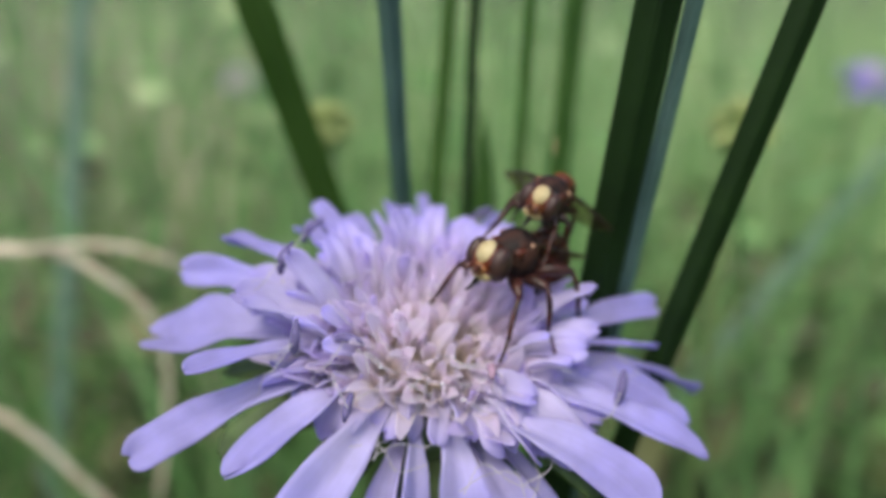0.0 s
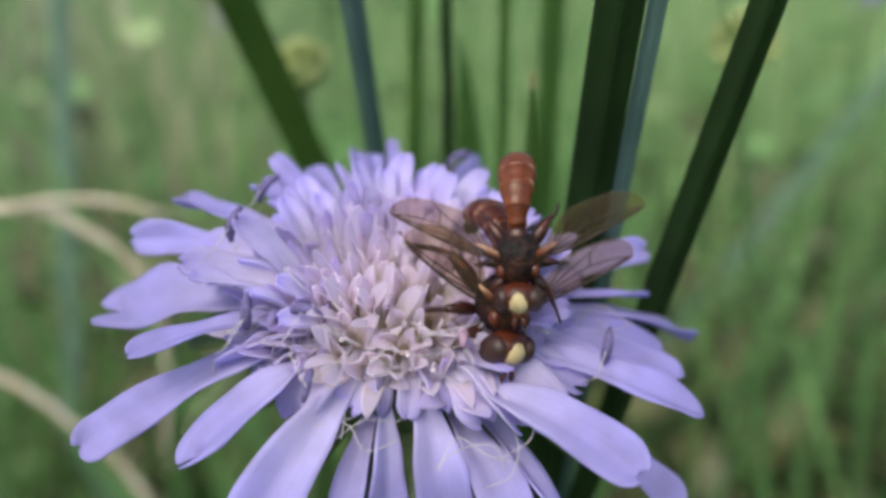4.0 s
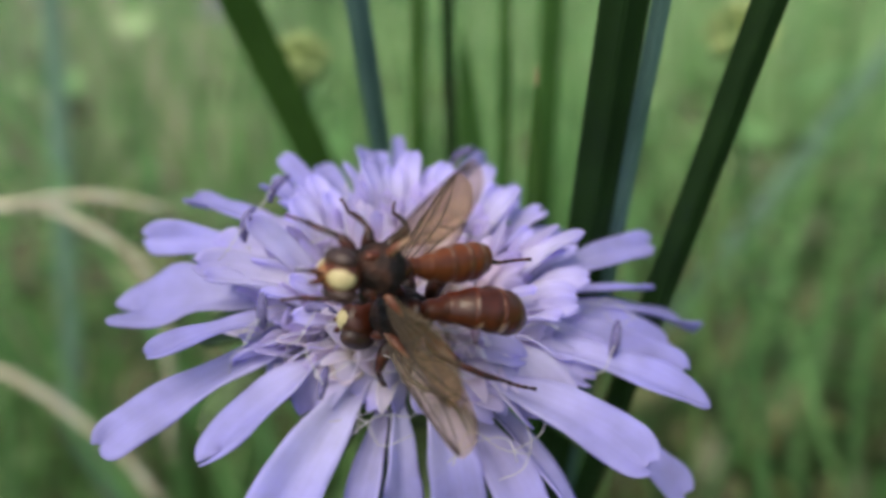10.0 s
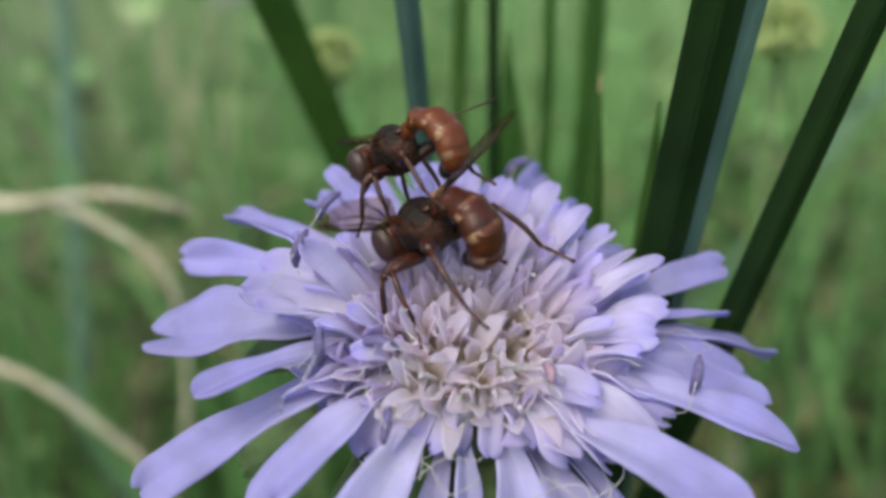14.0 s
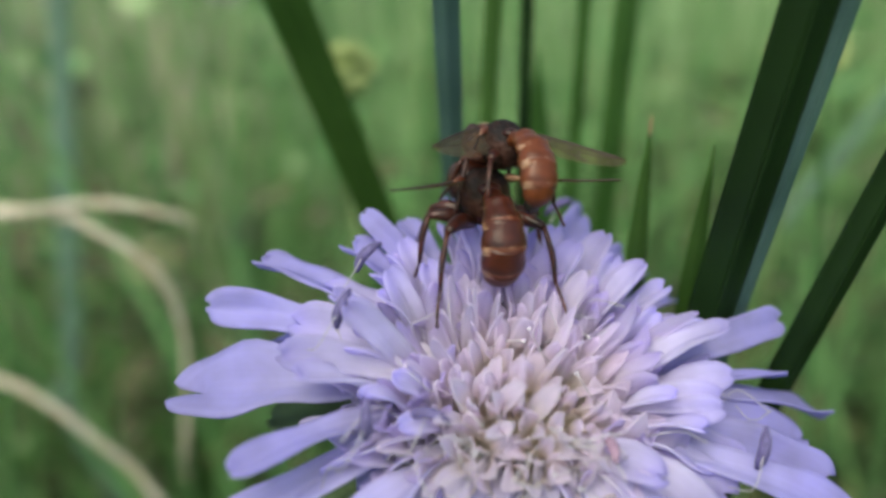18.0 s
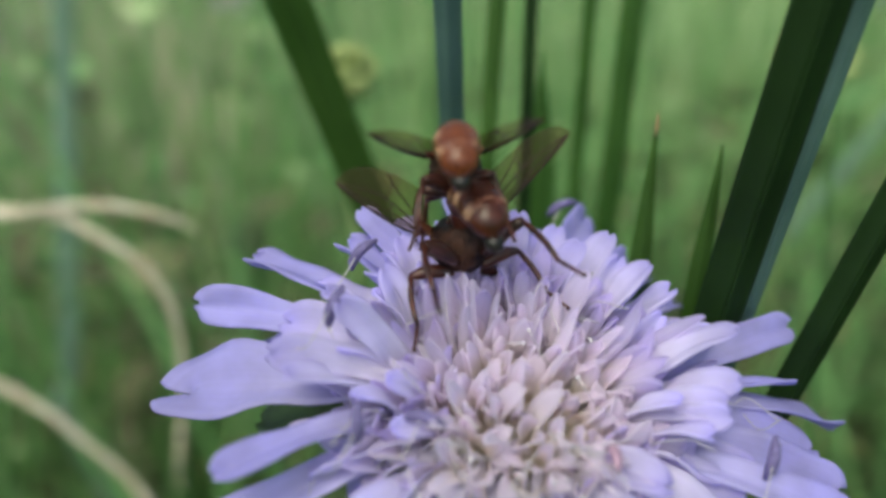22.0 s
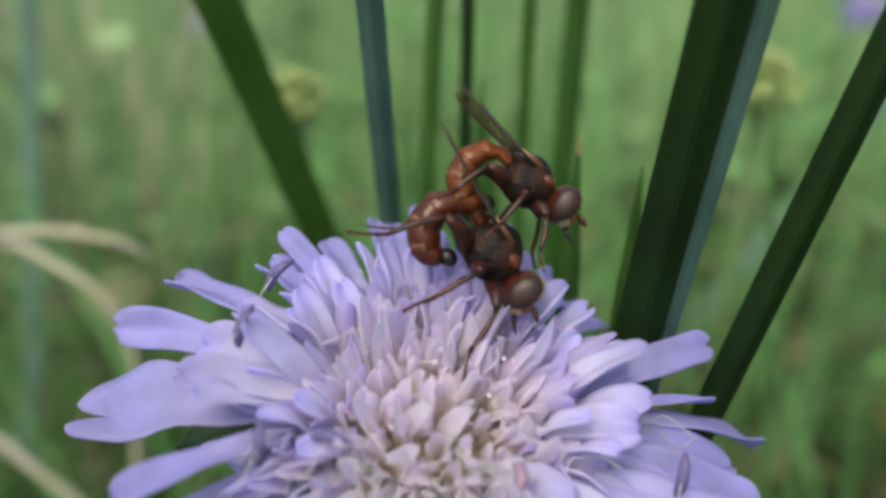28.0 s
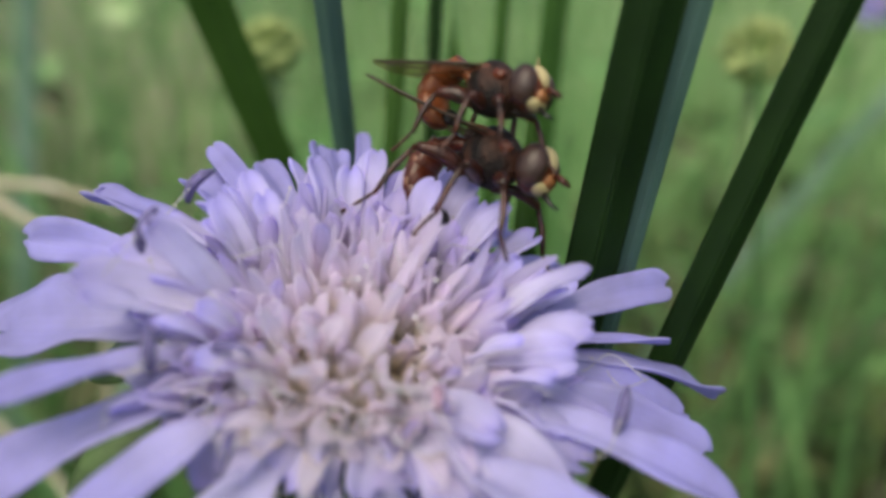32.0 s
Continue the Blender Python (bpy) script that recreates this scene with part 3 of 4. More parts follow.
def flower():
    head = thing("scabious_flower", "open lilac field scabious flower on a thin green stalk", "flower", m=HEAD_POSE)
    seed = 0
    for sector, radius, low, throat in ((RIM_LEFT, 5.0, -0.6, 0.36), (RIM_FRONT, 5.8, -0.8, 0.22), (RIM_UNDER, 5.0, -3.0, 0.22), (RIM_RIGHT, 5.0, -0.6, 0.36), (RIM_BACK, 5.0, -0.6, 0.36)):
        for x, y, z, width, droop, notch, shift in sector:
            seed += 1
            part("petal", strap((x, y, z), width, droop, notch, shift, seed, PETAL, radius, low, throat), head)
    for x, y, z, width, droop, notch, shift in INNER:
        seed += 1
        part("petal", strap((x, y, z), width, droop, notch, shift, seed, LOBE, radius=3.6, low=-0.2), head)
    # a second, steeper row of shorter lobes inside the rim, at the back and the sides
    rng = random.Random(11)
    lobes = [petal_mesh(4.0 + 0.36 * i, 1.05 + 0.16 * (i % 4), 0.6, 0.5, (0.3, 0.9, 0.5)[i % 3], 0.1, 200 + i, LOBE, twist=rng.uniform(-0.6, 0.6), throat=0.5, nr=11, nc=7) for i in range(8)]
    for k in range(40):
        az = -30 + 250 * (k + rng.uniform(-0.4, 0.4)) / 40
        inner = k % 2
        up = rng.uniform(36, 64) if 20 < az < 160 else rng.uniform(22, 48)
        part("petal", rng.choice(lobes[:4] if 20 < az < 160 else lobes), head, m=place(az, (4.6 if inner else 5.6) + rng.uniform(-0.4, 0.6), -0.6 + 0.3 * inner, up + 8 * inner, rng.uniform(-40, 40)))
    # the inner florets, in a spiral over a low dome: taller and narrow at the back, wide open rosettes towards the front
    tall = [funnel(40 + i, 1.0, 2.9 + 0.24 * i, 0.2, FLORET, broad=1.2, flare=(0, 17), lobes=4 + i % 2, taper=0.25) for i in range(8)]
    rosette = [funnel(50 + i, 1.12, 2.0 + 0.16 * i, 0.15, ROSETTE, broad=1.15, flare=(4, 34), lobes=4 + i % 2, tube=2.3, taper=0.2) for i in range(8)]
    half = [funnel(60 + i, 1.06, 2.5 + 0.22 * i, 0.2, ROSETTE, broad=1.15, flare=(2, 26), lobes=4 + i % 2, tube=2.5, taper=0.25) for i in range(7)]
    big = [funnel(70 + i, 1.08, 3.2 + 0.26 * i, 0.2, OUTER, broad=1.3, flare=(0, 24), tube=2.6, taper=0.2) for i in range(7)]
    back = [funnel(90 + i, 1.02, 2.2 + 0.2 * i, 0.2, OUTER, broad=1.3, flare=(0, 20), tube=2.7, taper=0.2) for i in range(6)]
    apron = [funnel(80 + i, 1.05, 2.4 + 0.2 * i, 0.2, OUTER, broad=1.6, flare=(20, 55), lobes=4, tube=2.4) for i in range(6)]
    count = 108
    for i in range(count):
        r = 8.4 * math.sqrt((i + 0.5) / count)
        az = (i * 137.508) % 360
        y = r * math.sin(radians(az))
        lean = 3 + 46 * (r / 8.4) ** 1.25
        if y > 1.0:
            kind, long = (back, 4.7) if y > 4.5 else (big, 5.6) if r > 4.8 else (tall, 5.9)
            lean *= 0.8
        elif y > -2.4:
            kind, long = (big, 5.6) if r > 4.8 else (half, 5.2)
        else:
            kind, long = (apron, 4.2) if r > 6.4 else (rosette, 4.4)
        if y < -5.0 and (r > 6.6 or i % 3 == 0):
            continue
        top = 3.0 - 3.2 * (r / 8.4) ** 2 + (0.9 if y > 1.5 else 0.0) + rng.uniform(-0.5, 0.5)
        tilt = lean + rng.uniform(-9, 9)
        at = place(az, r - long * math.sin(radians(tilt)), top - long * math.cos(radians(tilt)))
        part("floret", rng.choice(kind), head, m=pose(0, -0.6 * MM, 0) @ at @ pose(0, 0, 0, 0, tilt, rng.uniform(-45, 45)))
    # stamens: pale threads, some still with violet or faded pink anthers
    curls = []
    for i in range(6):
        g = random.Random(300 + i)
        pts = [(0, 0, 0), (0.3, g.uniform(-.4, .4), 1.6), (0.7 + g.uniform(0, .6), g.uniform(-.8, .8), 3.0), (1.6 + g.uniform(-.4, 1.0), g.uniform(-1.4, 1.4), 3.7 + g.uniform(-.9, .9))]
        v, f, u = tube_data([p * MM for p in spline(pts, 12)], [0.03 * MM] * 12, 6)
        curls.append((mesh_of("filament", v, f, THREAD, u), Vector(pts[-1]) * MM))
    v, f, u = tube_data([Vector((-0.85 + 0.34 * k, 0, -0.06 * (k - 2.5) ** 2)) * MM for k in range(6)], [q * MM for q in (0.10, 0.21, 0.24, 0.23, 0.20, 0.08)], 9)
    pollen = [mesh_of("anther", v, f, ANTHER, u), mesh_of("anther", v, f, PINK, u)]
    for i in range(26):
        az = rng.uniform(0, 360)
        r = rng.uniform(2.0, 6.0)
        me, end = rng.choice(curls)
        st = part("stamen", me, head, "thin white stamen", m=pose(0, -1.6 * MM, 0) @ place(az, r, -1.2 + 1.0 * (1 - (r / 9.5) ** 2), 0, 0) @ pose(0, 0, 0, 0, 4 + 3 * r, rng.uniform(-60, 60)))
        if i in (4, 15):
            part("anther", pollen[i % 2], st, "faded pink anther" if i % 2 else "violet anther", m=Matrix.Translation(end) @ pose(0, 0, 0, 0, rng.uniform(-60, 60), rng.uniform(0, 180)))
    for x, y, z, turn, tall in ((-8.3, -1.6, 5.1, 60, 60), (-6.9, -6.2, 2.4, 95, 70), (-7.6, 3.4, 5.2, 30, 50), (-4.4, -4.9, 2.0, -20, 15), (3.4, 13.6, 3.3, 20, 25), (10.8, -3.7, -1.2, 80, 50)):
        m = HEAD_POSE.inverted() @ pose((x) * MM, y * MM, 0.45 + z * MM)
        me, end = curls[0]
        st = part("stamen", me, head, "thin white stamen", m=Matrix.Translation(m.translation - end))
        part("anther", pollen[0], st, "violet anther", m=Matrix.Translation(end) @ pose(0, 0, 0, 0, -tall, turn) @ Matrix.Diagonal((1.15, 1.15, 1.15, 1)))
    # short white styles standing among the florets, with glossy tips
    style, tip = curls[1][0], mesh_of("stigma", *blob_data((0, 0, 0), (0.11 * MM, 0.11 * MM, 0.09 * MM), 8, 6)[:2], STIGMA)
    for i in range(12):
        az, r = i * 137.5 + 20, 1.2 + 5.6 * math.sqrt((i + 0.5) / 12)
        st = part("style", style, head, "thin white style", m=pose(0, -1.0 * MM, 0) @ place(az, r, -0.4 - 0.02 * r * r, 0, 0) @ pose(0, 0, 0, 0, 3 * r, rng.uniform(0, 360)))
        part("stigma", tip, st, m=Matrix.Translation(curls[1][1]))
    # thin curled threads among the drooping lobes of the near side
    for x, y, z, turn in ((-3.2, -7.2, -2.6, 200), (-2.4, -7.6, -2.8, 330), (-2.8, -6.9, -2.4, 100), (-1.6, -7.4, -2.8, 30), (3.2, -8.8, -3.8, 20), (4.6, -9.0, -3.6, 180), (5.6, -8.4, -3.6, 260), (6.2, -8.0, -3.4, 40), (9.8, 0.6, -1.6, 10), (10.6, 1.4, -1.8, 330)):
        m = HEAD_POSE.inverted() @ pose(x * MM, y * MM, 0.45 + z * MM)
        part("stamen", curls[int(turn) % 6][0], head, "thin white stamen", m=Matrix.Translation(m.translation) @ pose(0, 0, 0, 0, 62, turn) @ pose(0, 0, -0.0016))
    # green bracts and stalk below
    v, f, u = blob_data((0, 0, 0), (2.2 * MM, 6.4 * MM, 6.4 * MM), 20, 8)
    v2, f2, u2 = blob_data((0, 0, 0), (2.1 * MM, 5.0 * MM, 5.0 * MM), 20, 8)
    part("disc", mesh_of("disc", v2, f2, DISC, u2), head, "pale yellowish disc between the florets", m=pose(0, 0, -2.9 * MM, 0, 90, 0))
    part("receptacle", mesh_of("receptacle", v, f, SEPAL, u), head, "green hairy base", m=pose(0, 0, -3.6 * MM, 0, 90, 0))
    sep = petal_mesh(8.5, 3.0, -1.2, 0.4, 0, 0.3, 900, SEPAL, thick=0.25, throat=0.9)
    for k in range(11):
        part("bract", sep, head, m=place(k * 360 / 11 + 9, 4.2, -4.0, -6))
    low = HEAD_POSE.inverted() @ Vector((0.03, 0.05, -0.004))
    v, f, u = tube_data(spline([(0, 0, -4.5 * MM), (0.0, 0.0, -0.03), HEAD_POSE.inverted() @ Vector((0.012, 0.02, 0.3)), low], 24), [0.8 * MM] * 24, 10)
    part("stalk", mesh_of("stalk", v, f, STALK, u), head, "thin green stalk")
    return head


# ---- grass blades behind the flower ----
def blade(label, low, high, width, mat, keel=0.25, top=0.16, tip=False, dry=False):
    """A folded, finely ribbed blade through two points of its line: two halves and a midrib. It rises from the ground and tapers to a point."""
    low, high = Vector(low), Vector(high)
    d = high - low
    d /= d.z
    step = 0.035
    base = low - d * 3 * step + Vector((0, 0.006, 0))
    root = Vector((base.x * 0.7 + 0.02, base.y + 0.03, 0.0))
    over = [high] if tip else [high, high + d * 0.05, high + d * 0.10, high + d * top]
    line = spline([root, (root + base) / 2 + Vector((0, 0.004, 0)), base, low - d * 2 * step, low - d * step, low] + over, 70)
    right = Vector((1, 0, 0))
    halves, mid = ([], []), []
    n = len(line)
    for i, p in enumerate(line):
        q = i / (n - 1)
        start = 0.945 if tip else 0.9
        fade = 1.0 if q < start else max(0.03, 1 - ((q - start) / (1 - start)) ** (1.2 if tip else 2))
        t = (line[min(i + 1, n - 1)] - line[max(i - 1, 0)]).normalized()
        s = (right - t * right.dot(t)).normalized()
        b = s.cross(t)
        p = p - root
        mid.append(p + b * width * (0.01 + keel * fade))
        for k, side in enumerate((-1, 1)):
            row = []
            for j in range(7):
                a = j / 6
                u = (a if side > 0 else 1 - a)
                ridge = 0.022 * math.cos(u * 19) + 0.05 * math.sin(u * math.pi)
                row.append(p + s * (side * u * width / 2 * fade) - b * ((keel * (u - 1) + ridge) * width * fade))
            halves[k].append(row)
    ob = thing("grass_blade", label, "grass blade", "tall grass blades", m=Matrix.Translation(root))
    for half in halves:
        v, f, u = grid_sheet(half, 0.00018)
        part("leaf_half", mesh_of("leaf_half", v, f, mat, [(x * 2, y * 30) for x, y in u]), ob)
    v, f, u = tube_data(mid, [width * 0.045] * n, 6)
    part("midrib", mesh_of("midrib", v, f, mat, u), ob)
    if dry:
        up = (mid[-1] - mid[-2]).normalized() * 0.0004
        v, f, u = tube_data([mid[-1] + up * k + Vector((0, -0.0001, 0)) for k in (-2, -1, 0, 0.7, 1.4)], [width * q for q in (0.06, 0.11, 0.10, 0.07, 0.02)], 8)
        part("dry_tip", mesh_of("dry_tip", v, f, WITHER, u), ob, "withered pale brown tip")
    return ob


def grasses():
    z0, z1 = 0.455, 0.495
    blade("broad flat green grass blade leaning outwards", (-0.0140, 0.0368, z0), (-0.02474, 0.02434, z1), 0.0036, BLADE, keel=0.08)
    blade("narrow bluish-green grass blade, folded lengthwise", (-0.00298, 0.0197, z0), (-0.00468, 0.0011, z1), 0.00145, BLUE, keel=0.35)
    blade("thin green grass blade standing upright", (0.00008, 0.0310, z0), (0.00184, 0.0371, z1), 0.0012, BLADE)
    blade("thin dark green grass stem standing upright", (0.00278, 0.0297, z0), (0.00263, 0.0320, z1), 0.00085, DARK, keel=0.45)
    blade("thin green grass blade standing upright", (0.00798, 0.0362, z0), (0.00827, 0.0366, z1), 0.0010, LIGHT)
    blade("short pointed green blade with a dry brown tip", (0.0086, 0.0140, 0.430), (0.0082, 0.0125, 0.4588), 0.0013, BLADE, tip=True, dry=True)
    blade("short pointed green blade among taller ones", (0.0114, 0.0125, 0.430), (0.0115, 0.0110, 0.4580), 0.0013, BLADE, tip=True)
    blade("short pointed green blade among taller ones", (0.0056, 0.0335, 0.428), (0.0041, 0.0335, 0.4576), 0.0022, LIGHT, tip=True)
    blade("soft green grass blade standing upright", (0.0125, 0.045, 0.420), (0.0134, 0.045, 0.460), 0.0022, LIGHT)
    blade("bluish-green grass stem far behind the flower", (-0.116, 0.206, 0.381), (-0.109, 0.209, 0.429), 0.0062, TEAL)
    blade("pale grass blade leaning across far behind the flower", (0.0858, 0.19, 0.349), (0.121, 0.19, 0.4064), 0.0022, TEAL)
    blade("pale grass blade leaning across far behind the flower", (0.0611, 0.16, 0.3483), (0.0895, 0.16, 0.3945), 0.0020, TEAL)
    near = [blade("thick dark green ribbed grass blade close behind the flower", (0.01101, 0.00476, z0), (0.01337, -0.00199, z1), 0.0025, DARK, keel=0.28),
            blade("light bluish-green blade folded against a dark one", (0.01316, 0.00612, z0), (0.01582, -0.00122, z1), 0.00095, BLUE, keel=0.3),
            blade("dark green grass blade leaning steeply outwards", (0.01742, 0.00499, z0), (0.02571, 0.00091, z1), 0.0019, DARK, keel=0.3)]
    return near


# ---- dry stems, seed heads ----
def straw(label, points, thick, grain=0.0):
    pts = [Vector(p) * MM for p in points]
    root = pts[0].copy()
    line = [p - root for p in spline(pts, 30)]
    ob = thing("dry_grass_stem", label, "dry grass", "dry grass stems", m=Matrix.Translation(root))
    v, f, u = tube_data(line, [thick * MM * (1.0 - 0.3 * i / 29) for i in range(30)], 8)
    part("stem", mesh_of("stem", v, f, HAY, u), ob)
    if grain:
        g = random.Random(len(points))
        for i in range(10, 30):
            s = line[i]
            v, f, u = blob_data((1.4 * MM * grain, 0, 0), (2.0 * MM * grain, 0.45 * MM * grain, 0.4 * MM * grain), 8, 6)
            d = (line[min(i + 1, 29)] - line[i - 1]).to_track_quat("X", "Z").to_matrix().to_4x4()
            part("husk", mesh_of("husk", v, f, HAY, u), ob, m=Matrix.Translation(s) @ d @ pose(0, 0, 0, 0, 0, g.uniform(-22, 22)) @ pose(0, 0, 0, 0, g.uniform(-20, 20), 0))
    return ob


def straws():
    straw("bent pale dry grass stem with a husked end", [(-130, 85, 0), (-118, 76, 380), (-90, 70, 418), (-66, 67, 427), (-58, 67, 428.4), (-50, 67, 429.6), (-44, 67, 429.4), (-37, 67, 427.4)], 0.75, 0.6)
    straw("drooping pale dry grass stem", [(-125, 92, 0), (-112, 82, 390), (-80, 72, 424), (-56, 68, 428), (-48, 67, 425), (-43, 67, 421), (-40.4, 67, 416), (-39.6, 67, 409), (-40.4, 67, 401), (-43, 67, 385)], 0.8, 0.7)
    straw("pale dry grass stem lying low", [(-135, 85, 0), (-120, 74, 380), (-86, 68, 405), (-70, 67, 403), (-64, 67, 400), (-59.5, 67, 396), (-55.5, 67, 391), (-50.5, 67, 384.5), (-46, 66, 376)], 0.95, 0.8)


def seed_head(label, x, y, z, r, seed, mat=None):
    mat = mat or SEED
    ob = thing("seed_head", label, "seed head", "seed heads", m=pose(x * MM, y * MM, 0))
    g = random.Random(seed)
    v, f, u = tube_data(spline([(0, 0, 0), (0.004, 0.006, 0.2), (0, 0, z * MM - r * MM * 0.6)], 12), [0.7 * MM] * 12, 8)
    part("stalk", mesh_of("stalk", v, f, STALK, u), ob)
    v, f, u = blob_data((0, 0, 0), (r * 0.7 * MM, r * MM, r * MM), 14, 8)
    part("core", mesh_of("core", v, f, mat, u), ob, m=pose(0, 0, z * MM, 0, 90, 0))
    sep = petal_mesh(r * 0.75, r * 0.6, 0.3, 0.2, 0, 0.2, seed, mat, thick=0.2, throat=0.8, nr=6, nc=5)
    for k in range(34):
        a, e = k * 137.5, 88 - 96 * k / 34
        part("bract", sep, ob, m=pose(0, 0, z * MM) @ pose(0, 0, 0, 0, 0, a) @ pose(0, 0, 0, 0, -e, 0) @ pose(r * 0.55 * MM, 0, 0))
    return ob


# ---- the two flies ----
UNIT = 1.0 * MM
SEG = [(0.85, 0.55, 0.66), (0.9, 0.66, 0.98), (1.0, 0.98, 1.24), (1.05, 1.24, 1.32), (1.0, 1.32, 1.20), (0.95, 1.18, 0.72)]


def abdomen_poses(lift, curl):
    """The six rings of the abdomen in the body's space: it starts behind the thorax at an angle and curls underneath."""
    at, out = Vector((-1.2, 0, 0.35)) * UNIT, []
    for i, (ln, r0, r1) in enumerate(SEG):
        a = lift - curl * i / 5
        d = Vector((-math.cos(radians(a)), 0, math.sin(radians(a))))
        out.append(Matrix.Translation(at) @ pose(0, 0, 0, 0, a, 0))
        at = at + d * ln * UNIT * 0.93
    return out


def ring_mesh(k, girth, depth, shell):
    """One ring: a bulging barrel along -x with a pale dusted hind edge."""
    ln, r0, r1 = SEG[k]
    n, sides = 9, 20
    verts, faces, uv, slot = [], [], [], []
    for i in range(n):
        q = -0.45 + 1.45 * i / (n - 1) if k else i / (n - 1)
        r = (r0 + (r1 - r0) * max(q, 0)) * (0.92 + 0.11 * math.sin(math.pi * max(q, 0))) * (1 + 0.12 * min(q, 0))
        if k == 5:
            r *= math.sqrt(max(0.02, 1 - max(0, (q - 0.4) / 0.62) ** 2))
        for j in range(sides):
            a = 2 * math.pi * j / sides
            z = math.sin(a)
            verts.append((-ln * q * UNIT, math.cos(a) * r * girth * UNIT, (z * r * depth * (1.0 if z > 0 else 0.88)) * UNIT))
            uv.append((j / sides, q))
    for i in range(n - 1):
        for j in range(sides):
            a, b = i * sides + j, i * sides + (j + 1) % sides
            faces.append((b, a, a + sides, b + sides))
            top = math.sin(2 * math.pi * (j + 0.5) / sides)
            slot.append(1 if (i >= n - 3 and top > -0.1 and k in (1, 2, 3, 4)) else 0)
    faces += [tuple(range(sides)), tuple(range(n * sides - 1, (n - 1) * sides - 1, -1))]
    slot += [0, 0]
    return mesh_of("abdomen_ring", verts, faces, [shell, BAND], uv, slots=slot)


def limb(points, radii, mat, name):
    v, f, u = tube_data([Vector(p) * UNIT for p in points], [r * UNIT for r in radii], 9)
    return mesh_of(name, v, f, mat, u)


def wing_outline(v):
    """Half widths before and behind the wing's axis, at v along its length."""
    lead = 0.46 * min(1, 0.25 + v / 0.14) * max(0.0, 1 - v ** 7) ** 0.45 * (1 - 0.15 * v)
    q = min(1.0, max(0.0, (v - 0.04) / 0.42))
    trail = (0.22 + 1.26 * q * q * (3 - 2 * q)) * max(0.0, 1 - v ** 5.5) ** 0.45
    return lead, trail


def wing_meshes(side):
    length, n, c = 5.9, 16, 9
    rows = []
    for i in range(n):
        v = 1 - (1 - i / (n - 1)) ** 2
        a, b = wing_outline(v)
        rows.append([Vector((length * v, side * (a - (a + b) * j / (c - 1)), 0.10 * math.sin(j * 2.2) * (1 - v) + 0.25 * v * v)) * UNIT for j in range(c)])
    v, f, u = grid_sheet(rows, 0.02 * UNIT)
    membrane = mesh_of("wing", v, f, WING, u)
    veins = []

    def on(v, s):
        a, b = wing_outline(v)
        return Vector((length * v, side * (a - (a + b) * s), 0.03 + 0.25 * v * v)) * UNIT
    runs = [[(0.0, 0.2), (0.2, 0.02), (0.6, 0.01), (0.97, 0.10)], [(0.05, 0.25), (0.3, 0.12), (0.62, 0.03)], [(0.1, 0.3), (0.35, 0.20), (0.7, 0.16), (0.96, 0.16)],
            [(0.12, 0.4), (0.35, 0.36), (0.6, 0.42), (0.8, 0.34), (0.93, 0.22)], [(0.14, 0.5), (0.35, 0.56), (0.55, 0.70), (0.70, 0.94)], [(0.12, 0.6), (0.24, 0.72), (0.38, 0.95)],
            [(0.48, 0.19), (0.51, 0.39)], [(0.58, 0.42), (0.62, 0.80)]]
    for i, run in enumerate(runs):
        line = spline([on(a, s) for a, s in run], 9)
        veins.append(mesh_of("vein", *tube_data(line, [(0.055 if i < 1 else 0.034) * UNIT] * 9, 5)[:2], VEIN))
    return membrane, veins


LEGS = (([(0.8, 0.55, -0.8), (1.3, 1.3, -0.75), (1.75, 1.9, -1.0)], [(1.75, 1.9, -1.0), (2.2, 2.1, -1.9), (2.45, 2.3, -2.7)], [(2.45, 2.3, -2.7), (2.8, 2.45, -3.1), (3.2, 2.6, -3.5)]),
        ([(0.1, 0.6, -0.95), (0.1, 1.5, -0.7), (0.15, 2.3, -0.7)], [(0.15, 2.3, -0.7), (0.0, 2.6, -1.7), (-0.1, 2.7, -2.7)], [(-0.1, 2.7, -2.7), (-0.3, 2.95, -3.2), (-0.4, 3.2, -3.7)]),
        ([(-0.7, 0.55, -0.85), (-1.4, 1.3, -0.45), (-2.3, 2.0, -0.5)], [(-2.3, 2.0, -0.5), (-2.8, 2.3, -1.6), (-3.1, 2.4, -2.6)], [(-3.1, 2.4, -2.6), (-3.6, 2.6, -3.2), (-4.1, 2.7, -3.7)]))


